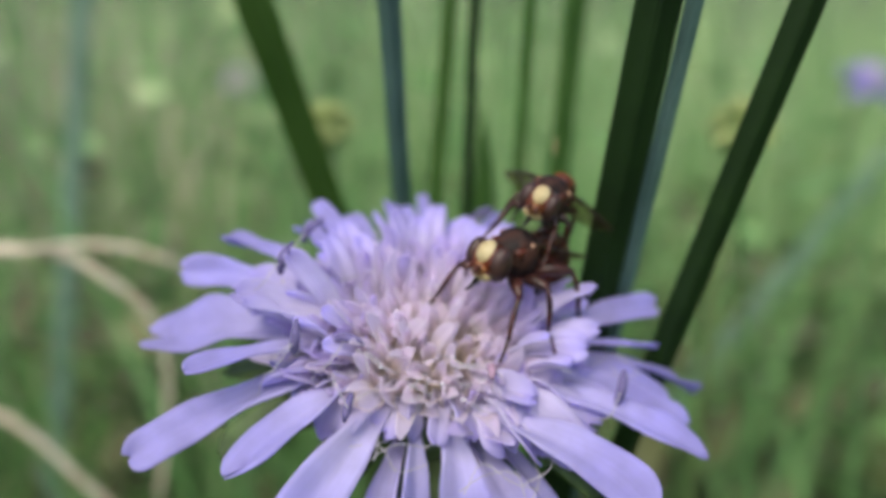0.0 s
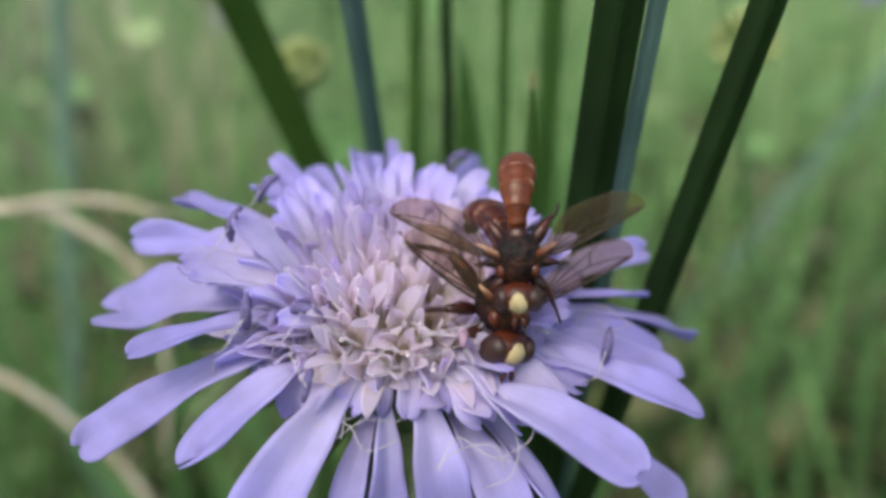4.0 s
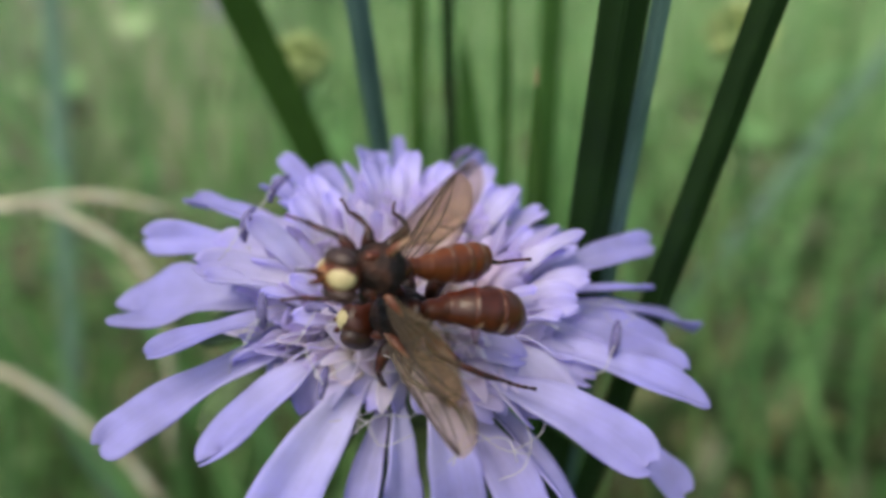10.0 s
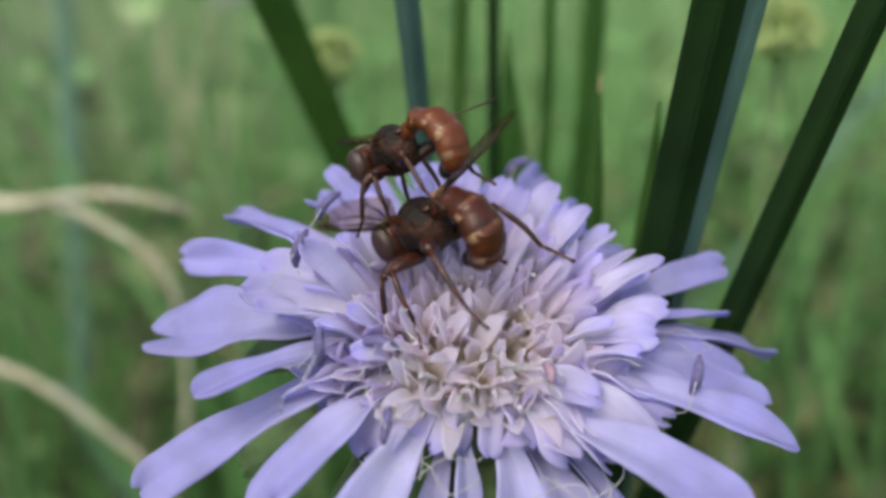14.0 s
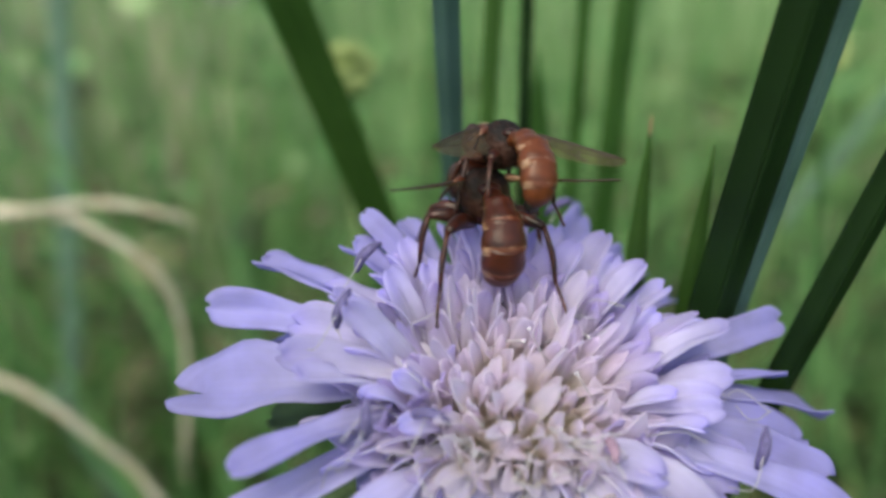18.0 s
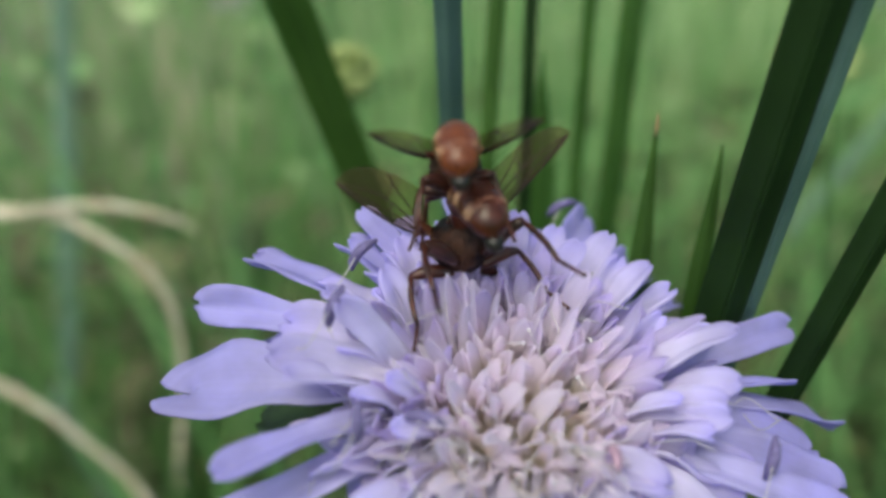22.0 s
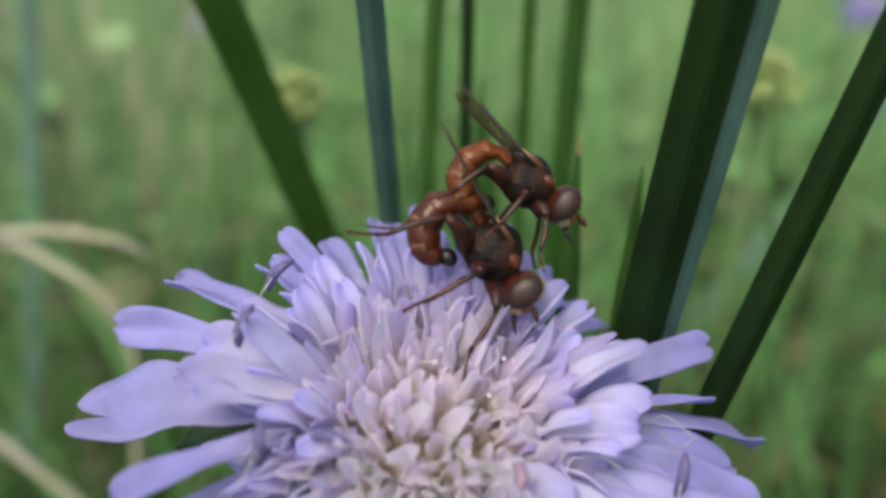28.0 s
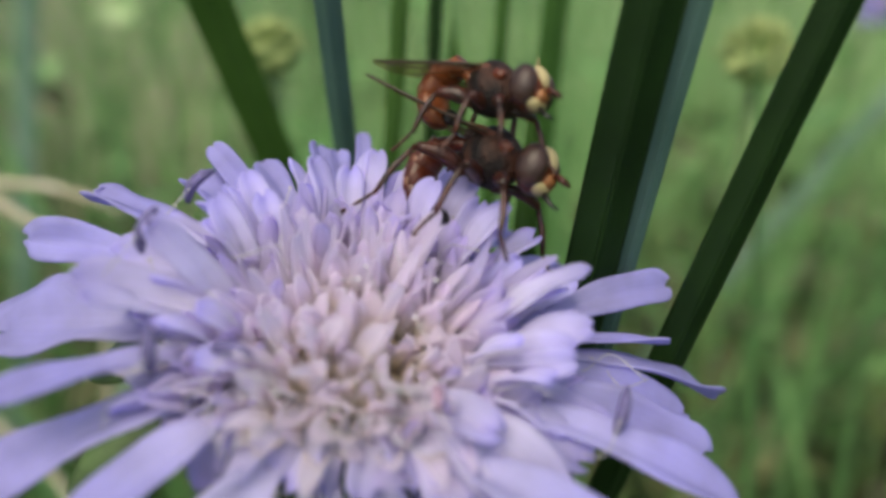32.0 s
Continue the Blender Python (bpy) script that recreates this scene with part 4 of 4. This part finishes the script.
def fly(name, label, grip, girth, depth, shell, size):
    """A thick-headed fly in parts; the origin is the middle of its thorax, +x is forwards. grip: how far its legs draw in."""
    root = thing(name, label, "fly", "pair of flies")
    root.scale = (size, size, size)

    def hump(p):
        x, y, z = p / UNIT
        return Vector((x, y * (1 - 0.10 * abs(x)), z + 0.22 * math.exp(-((x + 0.1) / 0.8) ** 2) * (z > 0))) * UNIT
    v, f, u = blob_data((0, 0, 0), (1.42 * UNIT, 1.28 * UNIT, 1.24 * UNIT), 22, 14, hump)
    part("thorax", mesh_of("thorax", v, f, THORAX, u), root, "dark brown furry thorax")
    v, f, u = blob_data((-1.0 * UNIT, 0, 0.78 * UNIT), (0.45 * UNIT, 0.55 * UNIT, 0.28 * UNIT), 14, 8)
    part("scutellum", mesh_of("scutellum", v, f, CUTICLE, u), root)
    for s in (-1, 1):
        v, f, u = blob_data((0.75 * UNIT, s * 0.82 * UNIT, 0.55 * UNIT), (0.4 * UNIT, 0.25 * UNIT, 0.3 * UNIT), 12, 8)
        part("shoulder", mesh_of("shoulder", v, f, CUTICLE, u), root, "rust-brown shoulder knob")
    # head: pale swollen face, large eyes, short antennae, thin beak
    v, f, u = blob_data((2.05 * UNIT, 0, 0.05 * UNIT), (0.80 * UNIT, 1.14 * UNIT, 1.05 * UNIT), 20, 12)
    head = part("head", mesh_of("head", v, f, CUTICLE, u), root, "broad rust-brown head")
    v, f, u = blob_data((2.22 * UNIT, 0, 0.40 * UNIT), (0.68 * UNIT, 0.62 * UNIT, 0.74 * UNIT), 16, 12)
    part("forehead", mesh_of("forehead", v, f, FACE, u), head, "pale yellow stripe between the eyes")
    v, f, u = blob_data((2.66 * UNIT, 0, -0.24 * UNIT), (0.40 * UNIT, 0.46 * UNIT, 0.42 * UNIT), 14, 10)
    part("snout", mesh_of("snout", v, f, SNOUT, u), head, "orange-brown plate under the forehead")
    v, f, u = blob_data((2.40 * UNIT, 0, -0.56 * UNIT), (0.48 * UNIT, 0.66 * UNIT, 0.38 * UNIT), 14, 10)
    part("chin", mesh_of("chin", v, f, FACE, u), head, "pale lower face")
    for s in (-1, 1):
        v, f, u = blob_data((2.12 * UNIT, s * 0.76 * UNIT, 0.12 * UNIT), (0.66 * UNIT, 0.50 * UNIT, 0.92 * UNIT), 18, 12)
        part("eye", mesh_of("eye", v, f, EYE, u), head, "large dull brown eye")
        part("antenna", limb([(2.92, s * 0.14, -0.06), (3.15, s * 0.20, 0.02), (3.35, s * 0.24, -0.10), (3.6, s * 0.27, -0.2)], [0.10, 0.12, 0.15, 0.04], CUTICLE, "antenna"), head)
    part("beak", limb([(2.75, 0, -0.82), (3.1, 0, -1.1), (3.5, 0, -1.25)], [0.16, 0.09, 0.06], BLACK, "beak"), head, "thin black beak")
    rings = abdomen_poses(20, 150)
    belly = part("abdomen", ring_mesh(0, girth, depth, shell), root, "curled rust-brown abdomen with pale bands", m=rings[0])
    tail = [part("abdomen_ring", ring_mesh(k, girth, depth, shell), belly, m=rings[0].inverted() @ rings[k]) for k in range(1, 6)]
    tip = mesh_of("tail_tip", *blob_data((-0.95 * UNIT, 0, -0.35 * UNIT), (0.45 * UNIT, 0.4 * UNIT, 0.4 * UNIT), 12, 8)[:2], BLACK)
    tail.append(part("tail_tip", tip, belly, "dark pointed tail", m=rings[0].inverted() @ rings[5]))
    wings = []
    for s in (1, -1):
        me, veins = wing_meshes(-s)
        w = part("wing", me, root, "clear brownish wing with dark veins")
        for vein in veins:
            part("vein", vein, w)
        part("wing_base", limb([(-0.1, 0, 0), (0.5, 0.05 * s, 0.05), (1.3, 0.2 * s, 0.05)], [0.2, 0.2, 0.05], BAND, "wing_base"), w, "orange-brown wing root")
        wings.append((s, w))
    for i, leg in enumerate(LEGS):
        for s in (1, -1):
            g = [[Vector((x * (1.05 - 0.25 * grip), y * s * (1.08 - 0.5 * grip), z * (1.12 - 0.3 * grip))) for x, y, z in run] for run in leg]
            th = 0.32 if i == 2 else 0.27
            femur = part("leg", limb(spline(g[0], 8), [th * q for q in (0.6, 0.9, 1.1, 1.2, 1.15, 1.0, 0.8, 0.6)], LEG, "leg"), root, "reddish-brown leg")
            part("shin", limb(spline(g[1], 6), [0.11, 0.13, 0.14, 0.13, 0.12, 0.10], LEG, "shin"), femur)
            foot = spline(g[2], 10)
            part("foot", limb(foot, [0.10, 0.07, 0.10, 0.065, 0.09, 0.06, 0.085, 0.06, 0.08, 0.09], LEG, "foot"), femur, "darker jointed foot")
    return root, belly, tail, wings


# ---- build ----
ground()
meadow("meadow_grass", "tall green meadow grass behind the flower", 8200, 0.17, 5.0, (0.18, 0.50), (0.0012, 0.0035), MEADOW, 3, patchy=5.0)
meadow("pale_meadow_grass", "pale yellowish grass stems in the meadow", 3600, 0.4, 5.0, (0.22, 0.52), (0.0010, 0.0028), PALE, 5, patchy=4.0)
meadow("meadow_grass", "green meadow grass around and in front of the flower", 1800, 0.35, 5.0, (0.1, 0.32), (0.0015, 0.004), MEADOW, 8, arc=(160, 380))
meadow("meadow_grass", "tall green grass of the meadow all round", 9000, 0.6, 9.0, (0.2, 0.42), (0.002, 0.005), MEADOW, 61, arc=(155, 385))
meadow("pale_meadow_grass", "pale grass stems of the meadow all round", 3000, 0.7, 9.0, (0.2, 0.45), (0.0015, 0.004), PALE, 62, arc=(155, 385))
meadow("meadow_grass", "blurred green grass blades standing not far behind the flower", 130, 0.14, 0.42, (0.34, 0.50), (0.0010, 0.0026), MEADOW, 21, arc=(38, 142), bend=0.5)
meadow("pale_meadow_grass", "pale dry grass blades standing not far behind the flower", 40, 0.16, 0.45, (0.34, 0.48), (0.0010, 0.0022), PALE, 22, arc=(38, 142), bend=0.5)
herbs("meadow_leaves", "small green herb leaves scattered through the meadow", 900, 0.22, 2.0, (0.05, 0.44), (0.004, 0.011), MEADOW, 31)
herbs("pale_meadow_leaves", "small pale leaves and seed heads in the meadow", 320, 0.25, 2.5, (0.1, 0.47), (0.003, 0.009), PALE, 32)
meadow("dry_grass", "clump of brown withered grass far behind", 190, 0.40, 1.2, (0.3, 0.49), (0.0015, 0.004), HAY, 41, arc=(106, 120))
# dark leaves added low down, in place of the shade between the stems
herbs("meadow_undergrowth", "low leaves coloured dark in place of shade beneath the meadow grass", 1500, 0.2, 1.3, (0.02, 0.36), (0.006, 0.014), SHADE_LEAF, 51)
herbs("meadow_undergrowth", "olive-brown leaves standing in for the shade low in the grass", 1500, 0.15, 0.5, (0.14, 0.35), (0.005, 0.012), SHADE_LEAF, 52, arc=(35, 76))
# extra pale blades on the right: the brighter light there is in their colour
meadow("pale_meadow_grass", "yellowish-green grass farther back in the meadow, coloured pale to look sunlit", 1000, 0.45, 2.5, (0.32, 0.52), (0.0014, 0.0035), PALE, 71, arc=(46, 76), patchy=3.0)
herbs("pale_meadow_leaves", "broad pale leaves and tufts that blur into soft spots", 110, 0.35, 1.2, (0.30, 0.47), (0.005, 0.010), PALE, 72, arc=(50, 130))
FLOWER = flower()
tagged(copy_thing(FLOWER, pose(0.172, 0.300, 0.424, 12, -8, 60)), "second lilac scabious flower farther back in the grass", "flower")
NEAR_BLADES = grasses()
straws()
seed_head("round pale green seed head on a stalk", 39.5, 65, 448.7, 3.8, 1)
seed_head("round pale green seed head on a stalk", -13.4, 53, 450, 2.8, 2)
seed_head("whitish flower head blurred far behind the grass", -107, 400, 395, 8.5, 3, THREAD)
seed_head("pale yellowish-green seed spike far behind", -132, 250, 393, 4.5, 4, PALE)
LOWER = fly("lower_fly", "rust-brown thick-headed fly clinging to the flower", 0.0, 0.76, 0.60, CUTICLE, 1.1)
UPPER = fly("upper_fly", "rust-brown thick-headed fly riding on another fly", 0.6, 0.76, 0.58, AMBER, 0.95)


def motions():
    LOW = [
        (0, 0.00464, -0.00075, 0.45544, -7.2, -4.6, -132.3), (0.5, 0.00364, -0.00166, 0.45517, -17.2, 23.0, -140.4),
        (1, 0.00282, -0.00395, 0.45456, -28.8, 36.2, -145.8), (1.5, 0.00170, -0.00294, 0.45499, -24.4, 28.8, -142.2),
        (2, 0.00199, -0.00305, 0.45498, -22.1, 21.9, -145.1), (2.25, 0.00273, -0.00267, 0.45491, -20.1, 39.9, -114.4),
        (2.5, 0.00347, -0.00229, 0.45483, -2.3, 53.5, -71.7), (4.5, 0.00626, -0.00522, 0.45075, -46.9, 41.2, -91.1),
        (4.75, 0.00699, -0.00628, 0.45187, -87.0, 47.6, -84.8), (5, 0.00772, -0.00735, 0.45299, -132.9, 55.4, -86.5),
        (5.5, 0.00791, -0.00886, 0.45166, -176.9, 74.7, 177.6), (5.75, 0.00820, -0.00905, 0.45097, -153.5, 43.7, -148.3),
        (6, 0.00849, -0.00924, 0.45028, -154.5, 11.0, -135.6), (6.25, 0.00848, -0.00646, 0.45092, -110.4, 45.8, -125.7),
        (6.5, 0.00847, -0.00369, 0.45155, -27.2, 54.1, -70.1), (6.75, 0.00801, -0.00384, 0.45244, -3.4, 58.9, -93.2),
        (7, 0.00756, -0.00400, 0.45332, 19.8, 68.5, -115.2), (7.25, 0.00780, -0.00547, 0.45271, -27.9, 42.4, -176.0),
        (7.5, 0.00805, -0.00695, 0.45211, -32.4, 6.7, 162.2), (8, 0.00534, -0.00739, 0.45210, -17.8, 7.8, -160.9),
        (8.5, 0.00403, -0.00815, 0.45200, -17.2, 17.5, -150.7), (9, 0.00472, -0.00766, 0.45175, -16.3, 6.9, -154.7),
        (9.5, 0.00361, -0.00722, 0.45213, -30.4, 16.6, -174.5), (10, -0.00014, -0.00745, 0.45282, -50.3, 17.5, 158.5),
        (10.5, -0.00185, -0.00736, 0.45341, -49.6, 18.8, 153.5), (11, -0.00108, -0.00336, 0.45493, -31.7, 0.9, 133.5),
        (12, -0.00050, 0.00001, 0.45492, 1.6, 4.0, 108.4), (13, -0.00117, 0.00082, 0.45587, -1.6, 8.8, 120.7),
        (14, -0.00224, -0.00062, 0.45555, -6.4, 32.1, 134.8), (14.5, -0.00263, -0.00126, 0.45547, 2.6, 27.6, 140.3),
        (16.5, -0.00044, 0.00229, 0.45584, 38.5, 20.2, 177.8), (17, -0.00113, 0.00318, 0.45617, 23.3, -14.9, -154.8),
        (17.5, -0.00219, 0.00434, 0.45684, 13.0, -6.9, 160.5), (18, -0.00165, 0.00543, 0.45733, 2.4, 3.3, 101.4),
        (19, -0.00005, 0.00543, 0.45668, -14.6, 19.9, 51.6), (19.5, 0.00081, 0.00567, 0.45625, -5.7, 52.3, 72.4),
        (20, 0.00040, 0.00459, 0.45563, 14.2, 47.1, 83.6), (21, -0.00241, 0.00428, 0.45643, 7.2, 28.4, 124.1),
        (22, -0.00277, 0.00371, 0.45542, -8.6, 51.3, 102.7), (22.25, -0.00281, 0.00404, 0.45574, 17.4, 33.5, 142.5),
        (22.5, -0.00285, 0.00437, 0.45607, 24.8, 8.5, 167.0), (22.75, -0.00250, 0.00533, 0.45664, 12.1, 18.5, 129.6),
        (23, -0.00215, 0.00628, 0.45721, -4.7, 18.5, 89.8), (23.5, -0.00206, 0.00595, 0.45660, -4.2, 38.2, 83.1),
        (24, -0.00221, 0.00418, 0.45562, -4.5, 73.4, 98.9), (24.25, -0.00227, 0.00499, 0.45596, -2.0, 41.7, 82.9),
        (24.5, -0.00232, 0.00579, 0.45631, 8.4, 11.3, 69.6), (24.75, -0.00078, 0.00565, 0.45629, 10.0, 20.4, 38.6),
        (25, 0.00077, 0.00551, 0.45626, 6.2, 29.0, 5.6), (25.5, -0.00065, 0.00475, 0.45655, -2.3, 10.0, -1.4),
        (26, 0.00127, 0.00334, 0.45618, -32.5, 53.3, -38.5), (26.5, -0.00100, 0.00531, 0.45695, -10.2, -5.4, -9.0),
        (27.5, 0.00153, 0.00412, 0.45632, -21.2, 29.7, -18.2), (28.5, 0.00406, 0.00293, 0.45568, -51.9, 60.1, -47.6),
        (29, 0.00543, 0.00165, 0.45481, -77.6, 63.7, -70.9), (29.5, 0.00475, 0.00124, 0.45489, -31.6, 59.6, -45.3),
        (30, 0.00606, 0.00423, 0.45548, -3.6, 24.4, -56.8), (30.5, 0.00666, 0.00419, 0.45541, -35.8, 22.2, -66.5),
        (31, 0.00428, 0.00346, 0.45567, -25.2, 14.9, -61.7), (31.5, 0.00539, 0.00273, 0.45525, -42.5, 15.1, -47.8),
        (32, 0.00559, 0.00555, 0.45602, -30.8, 1.6, -32.7),
    ]
    UP = [
        (0, 0.00650, 0.00130, 0.45821, -20.1, -6.4, -111.1), (0.5, 0.00492, -0.00184, 0.45735, -29.7, 12.3, -123.7),
        (1, 0.00296, -0.00632, 0.45627, -39.3, 28.7, -131.8), (1.5, 0.00194, -0.00313, 0.45748, -35.5, 21.6, -125.0),
        (2, 0.00233, -0.00405, 0.45737, -33.7, 12.7, -132.1), (2.5, 0.00615, -0.00165, 0.45752, -19.3, 39.9, -91.4),
        (4.5, 0.00601, -0.00599, 0.45382, 6.0, 52.2, -93.4), (4.75, 0.00840, -0.00648, 0.45393, -13.2, 47.8, -72.5),
        (5, 0.01079, -0.00697, 0.45404, -32.8, 48.3, -51.4), (5.5, 0.01107, -0.01002, 0.45139, -73.8, 68.8, -72.4),
        (6, 0.01123, -0.01090, 0.45024, -110.2, 69.5, -118.8), (6.25, 0.01080, -0.00650, 0.45226, -41.6, 52.3, -55.2),
        (6.5, 0.01037, -0.00209, 0.45428, -21.9, 20.8, -41.5), (7, 0.00793, -0.00319, 0.45605, -10.4, -1.6, -88.9),
        (7.25, 0.00871, -0.00513, 0.45484, -13.5, -13.6, -123.5), (7.5, 0.00950, -0.00707, 0.45362, -8.8, -25.1, -160.0),
        (8, 0.00564, -0.00758, 0.45449, -27.2, -0.1, -132.5), (8.5, 0.00374, -0.00938, 0.45440, -31.7, 11.5, -126.7),
        (9, 0.00444, -0.00875, 0.45445, -33.8, 0.7, -129.1), (9.5, 0.00422, -0.00808, 0.45548, -60.1, -3.5, -135.3),
        (10, -0.00096, -0.00920, 0.45623, -85.5, -13.1, -138.9), (10.5, -0.00140, -0.00880, 0.45662, -54.4, -16.9, -162.5),
        (11, 0.00004, -0.00357, 0.45824, -8.3, -7.6, 152.0), (12, 0.00030, 0.00015, 0.45861, 11.0, 3.9, 121.1),
        (13, -0.00096, 0.00149, 0.45954, 8.1, 3.1, 132.2), (14, -0.00361, 0.00137, 0.45875, 5.2, 31.1, 142.3),
        (14.5, -0.00346, 0.00015, 0.45862, 12.8, 29.0, 141.8), (16.5, 0.00003, 0.00352, 0.45938, 48.0, 32.6, 169.0),
        (17, -0.00009, 0.00400, 0.45969, 39.9, 3.4, -173.7), (17.5, -0.00133, 0.00544, 0.45986, 22.4, 4.6, 156.2),
        (18, -0.00074, 0.00630, 0.45971, 11.7, 13.1, 113.0), (19, -0.00046, 0.00579, 0.46020, -5.9, 8.6, 68.4),
        (19.5, 0.00091, 0.00429, 0.45922, 1.9, 36.6, 85.6), (20, 0.00144, 0.00456, 0.45888, 19.4, 28.6, 84.3),
        (21, -0.00178, 0.00547, 0.45984, 13.5, 35.0, 132.6), (22, -0.00302, 0.00319, 0.45930, -4.9, 29.8, 90.3),
        (22.25, -0.00255, 0.00483, 0.45970, 7.4, 16.9, 128.8), (22.5, -0.00209, 0.00647, 0.46010, 9.0, -0.3, 162.6),
        (23, -0.00241, 0.00701, 0.46049, -1.9, 3.5, 98.8), (23.5, -0.00227, 0.00564, 0.45994, 5.4, 10.7, 86.1),
        (24, -0.00267, 0.00354, 0.45924, 4.1, 31.3, 94.8), (24.5, -0.00189, 0.00659, 0.45994, 26.9, -2.5, 51.7),
        (25, 0.00167, 0.00662, 0.45958, 0.4, 17.8, 11.2), (25.5, -0.00112, 0.00641, 0.46025, -5.8, -0.7, -1.3),
        (26, 0.00257, 0.00411, 0.45947, -17.1, 38.0, -26.8), (26.5, -0.00135, 0.00686, 0.46071, -10.5, -19.3, -13.4),
        (27.5, 0.00245, 0.00517, 0.45960, -22.8, 14.1, -14.2), (28.5, 0.00624, 0.00348, 0.45848, -40.8, 46.3, -25.2),
        (29, 0.00798, 0.00197, 0.45699, -71.1, 57.1, -54.7), (29.5, 0.00678, 0.00199, 0.45836, -32.8, 33.3, -31.4),
        (30, 0.00713, 0.00384, 0.45873, -18.0, -10.0, -49.9), (30.5, 0.00772, 0.00506, 0.45877, -27.2, -3.0, -67.0),
        (31, 0.00524, 0.00431, 0.45883, -11.2, -5.8, -76.7), (31.5, 0.00564, 0.00297, 0.45853, -29.8, -2.4, -58.6),
        (32, 0.00544, 0.00509, 0.45934, -26.6, -11.4, -39.8),
    ]
    # seconds, then for each fly: wings' sweep and raise, abdomen's lift and curl
    LOW_FLEX = [
        (0, 2, -18, 19, 147), (1, 47, 17, 25, 140), (2, 47, 17, 25, 140), (2.5, 45, 15, 25, 140), (4.5, 70, 15, 30, 120), (5, 8, 3, 29, 194),
        (5.5, 6, 2, 24, 208), (6, 5, 2, 27, 235), (7, 70, 10, 25, 150), (8, 44, 4, 22, 140), (9, 54, 4, 20, 130), (10, 60, -10, 7, 112),
        (11, 34, 11, -11, 107), (12, 59, 10, 23, 160), (13, 68, 0, 15, 156), (14, 65, 14, 26, 187), (16.5, 78, 4, 20, 150), (17, 6, 0, 26, 177),
        (18, 43, 9, 19, 150), (19, 60, 4, 18, 174), (20, 50, 14, 35, 122), (21, 53, 10, 31, 187), (22, 45, 12, 31, 124), (23, 47, 3, 19, 174),
        (23.5, 82, 2, 28, 140), (24, 72, 37, 7, 141), (24.5, 50, 15, 30, 150), (25, 12, 5, 35, 194), (26, 8, 4, 19, 175), (28.5, 8, 4, 8, 210),
        (29, 6, 2, 34, 217), (30, 25, -6, 6, 159), (31, 80, -3, 0, 140), (32, 27, 4, -8, 145),
    ]
    UP_FLEX = [
        (0, 36, -21, 25, 134), (1, 44, 18, 9, 54), (2, 42, 7, 8, 41), (2.5, 50, 20, 25, 90), (4.5, 70, 20, 30, 100), (5, 44, 9, 47, 154),
        (5.5, 8, 4, 41, 176), (6, 6, 3, 42, 204), (6.5, 25, 20, 30, 150), (7, 31, -14, 25, 119), (8, 35, 12, 18, 40), (9, 45, 17, 24, 35),
        (10, 69, 32, 18, 27), (11, 38, -12, 23, 138), (12, 60, -8, 17, 142), (13, 48, -14, 24, 138), (14, 58, -3, 36, 168), (16.5, 80, 4, 15, 160),
        (17, 5, 0, 18, 158), (18, 51, -11, 19, 119), (19, 40, -1, 30, 135), (20, 35, 5, 44, 115), (21, 57, -11, 12, 177), (22, 28, 2, 43, 116),
        (23, 41, -6, 32, 162), (23.5, 84, 2, 28, 140), (24, 25, 1, 44, 115), (24.5, 50, 20, 20, 150), (25, 12, 6, 45, 170), (26, 8, 8, 13, 121),
        (26.5, 14, 14, 10, 190), (28.5, 8, 5, 10, 190), (29, 5, 2, 29, 188), (30, 15, 4, 51, 171), (31, 40, -7, 37, 177), (32, 18, -4, 51, 203),
    ]
    # the blades close behind the head lean a little in a breath of wind
    for ob in NEAR_BLADES:
        x, y, z = ob.matrix_basis.translation
        walk(ob, [(t, pose(x, y, z, 0, lean, 0)) for t, lean in ((0, 0), (11, 0), (12, 0.035), (13, 0.055), (14, 0.022), (16, 0.005), (18, 0), (32, 0))])
    for (root, belly, tail, wings), rows, flex in ((LOWER, LOW, LOW_FLEX), (UPPER, UP, UP_FLEX)):
        walk(root, [(t, pose(x, y, z, rx, ry, rz)) for t, x, y, z, rx, ry, rz in rows])
        rings = [(t, abdomen_poses(lift, curl)) for t, sweep, up, lift, curl in flex]
        walk(belly, [(t, p[0]) for t, p in rings])
        for k, ring in enumerate(tail):
            walk(ring, [(t, p[0].inverted() @ p[min(k + 1, 5)]) for t, p in rings])
        for s, wing in wings:
            walk(wing, [(t, pose(0.1 * UNIT, s * 0.9 * UNIT, 0.85 * UNIT) @ pose(0, 0, 0, 0, 0, s * (180 - sweep)) @ pose(0, 0, 0, 0, -up, 0) @ pose(0, 0, 0, s * up * 1.8, 0, 0)) for t, sweep, up, lift, curl in flex])


motions()
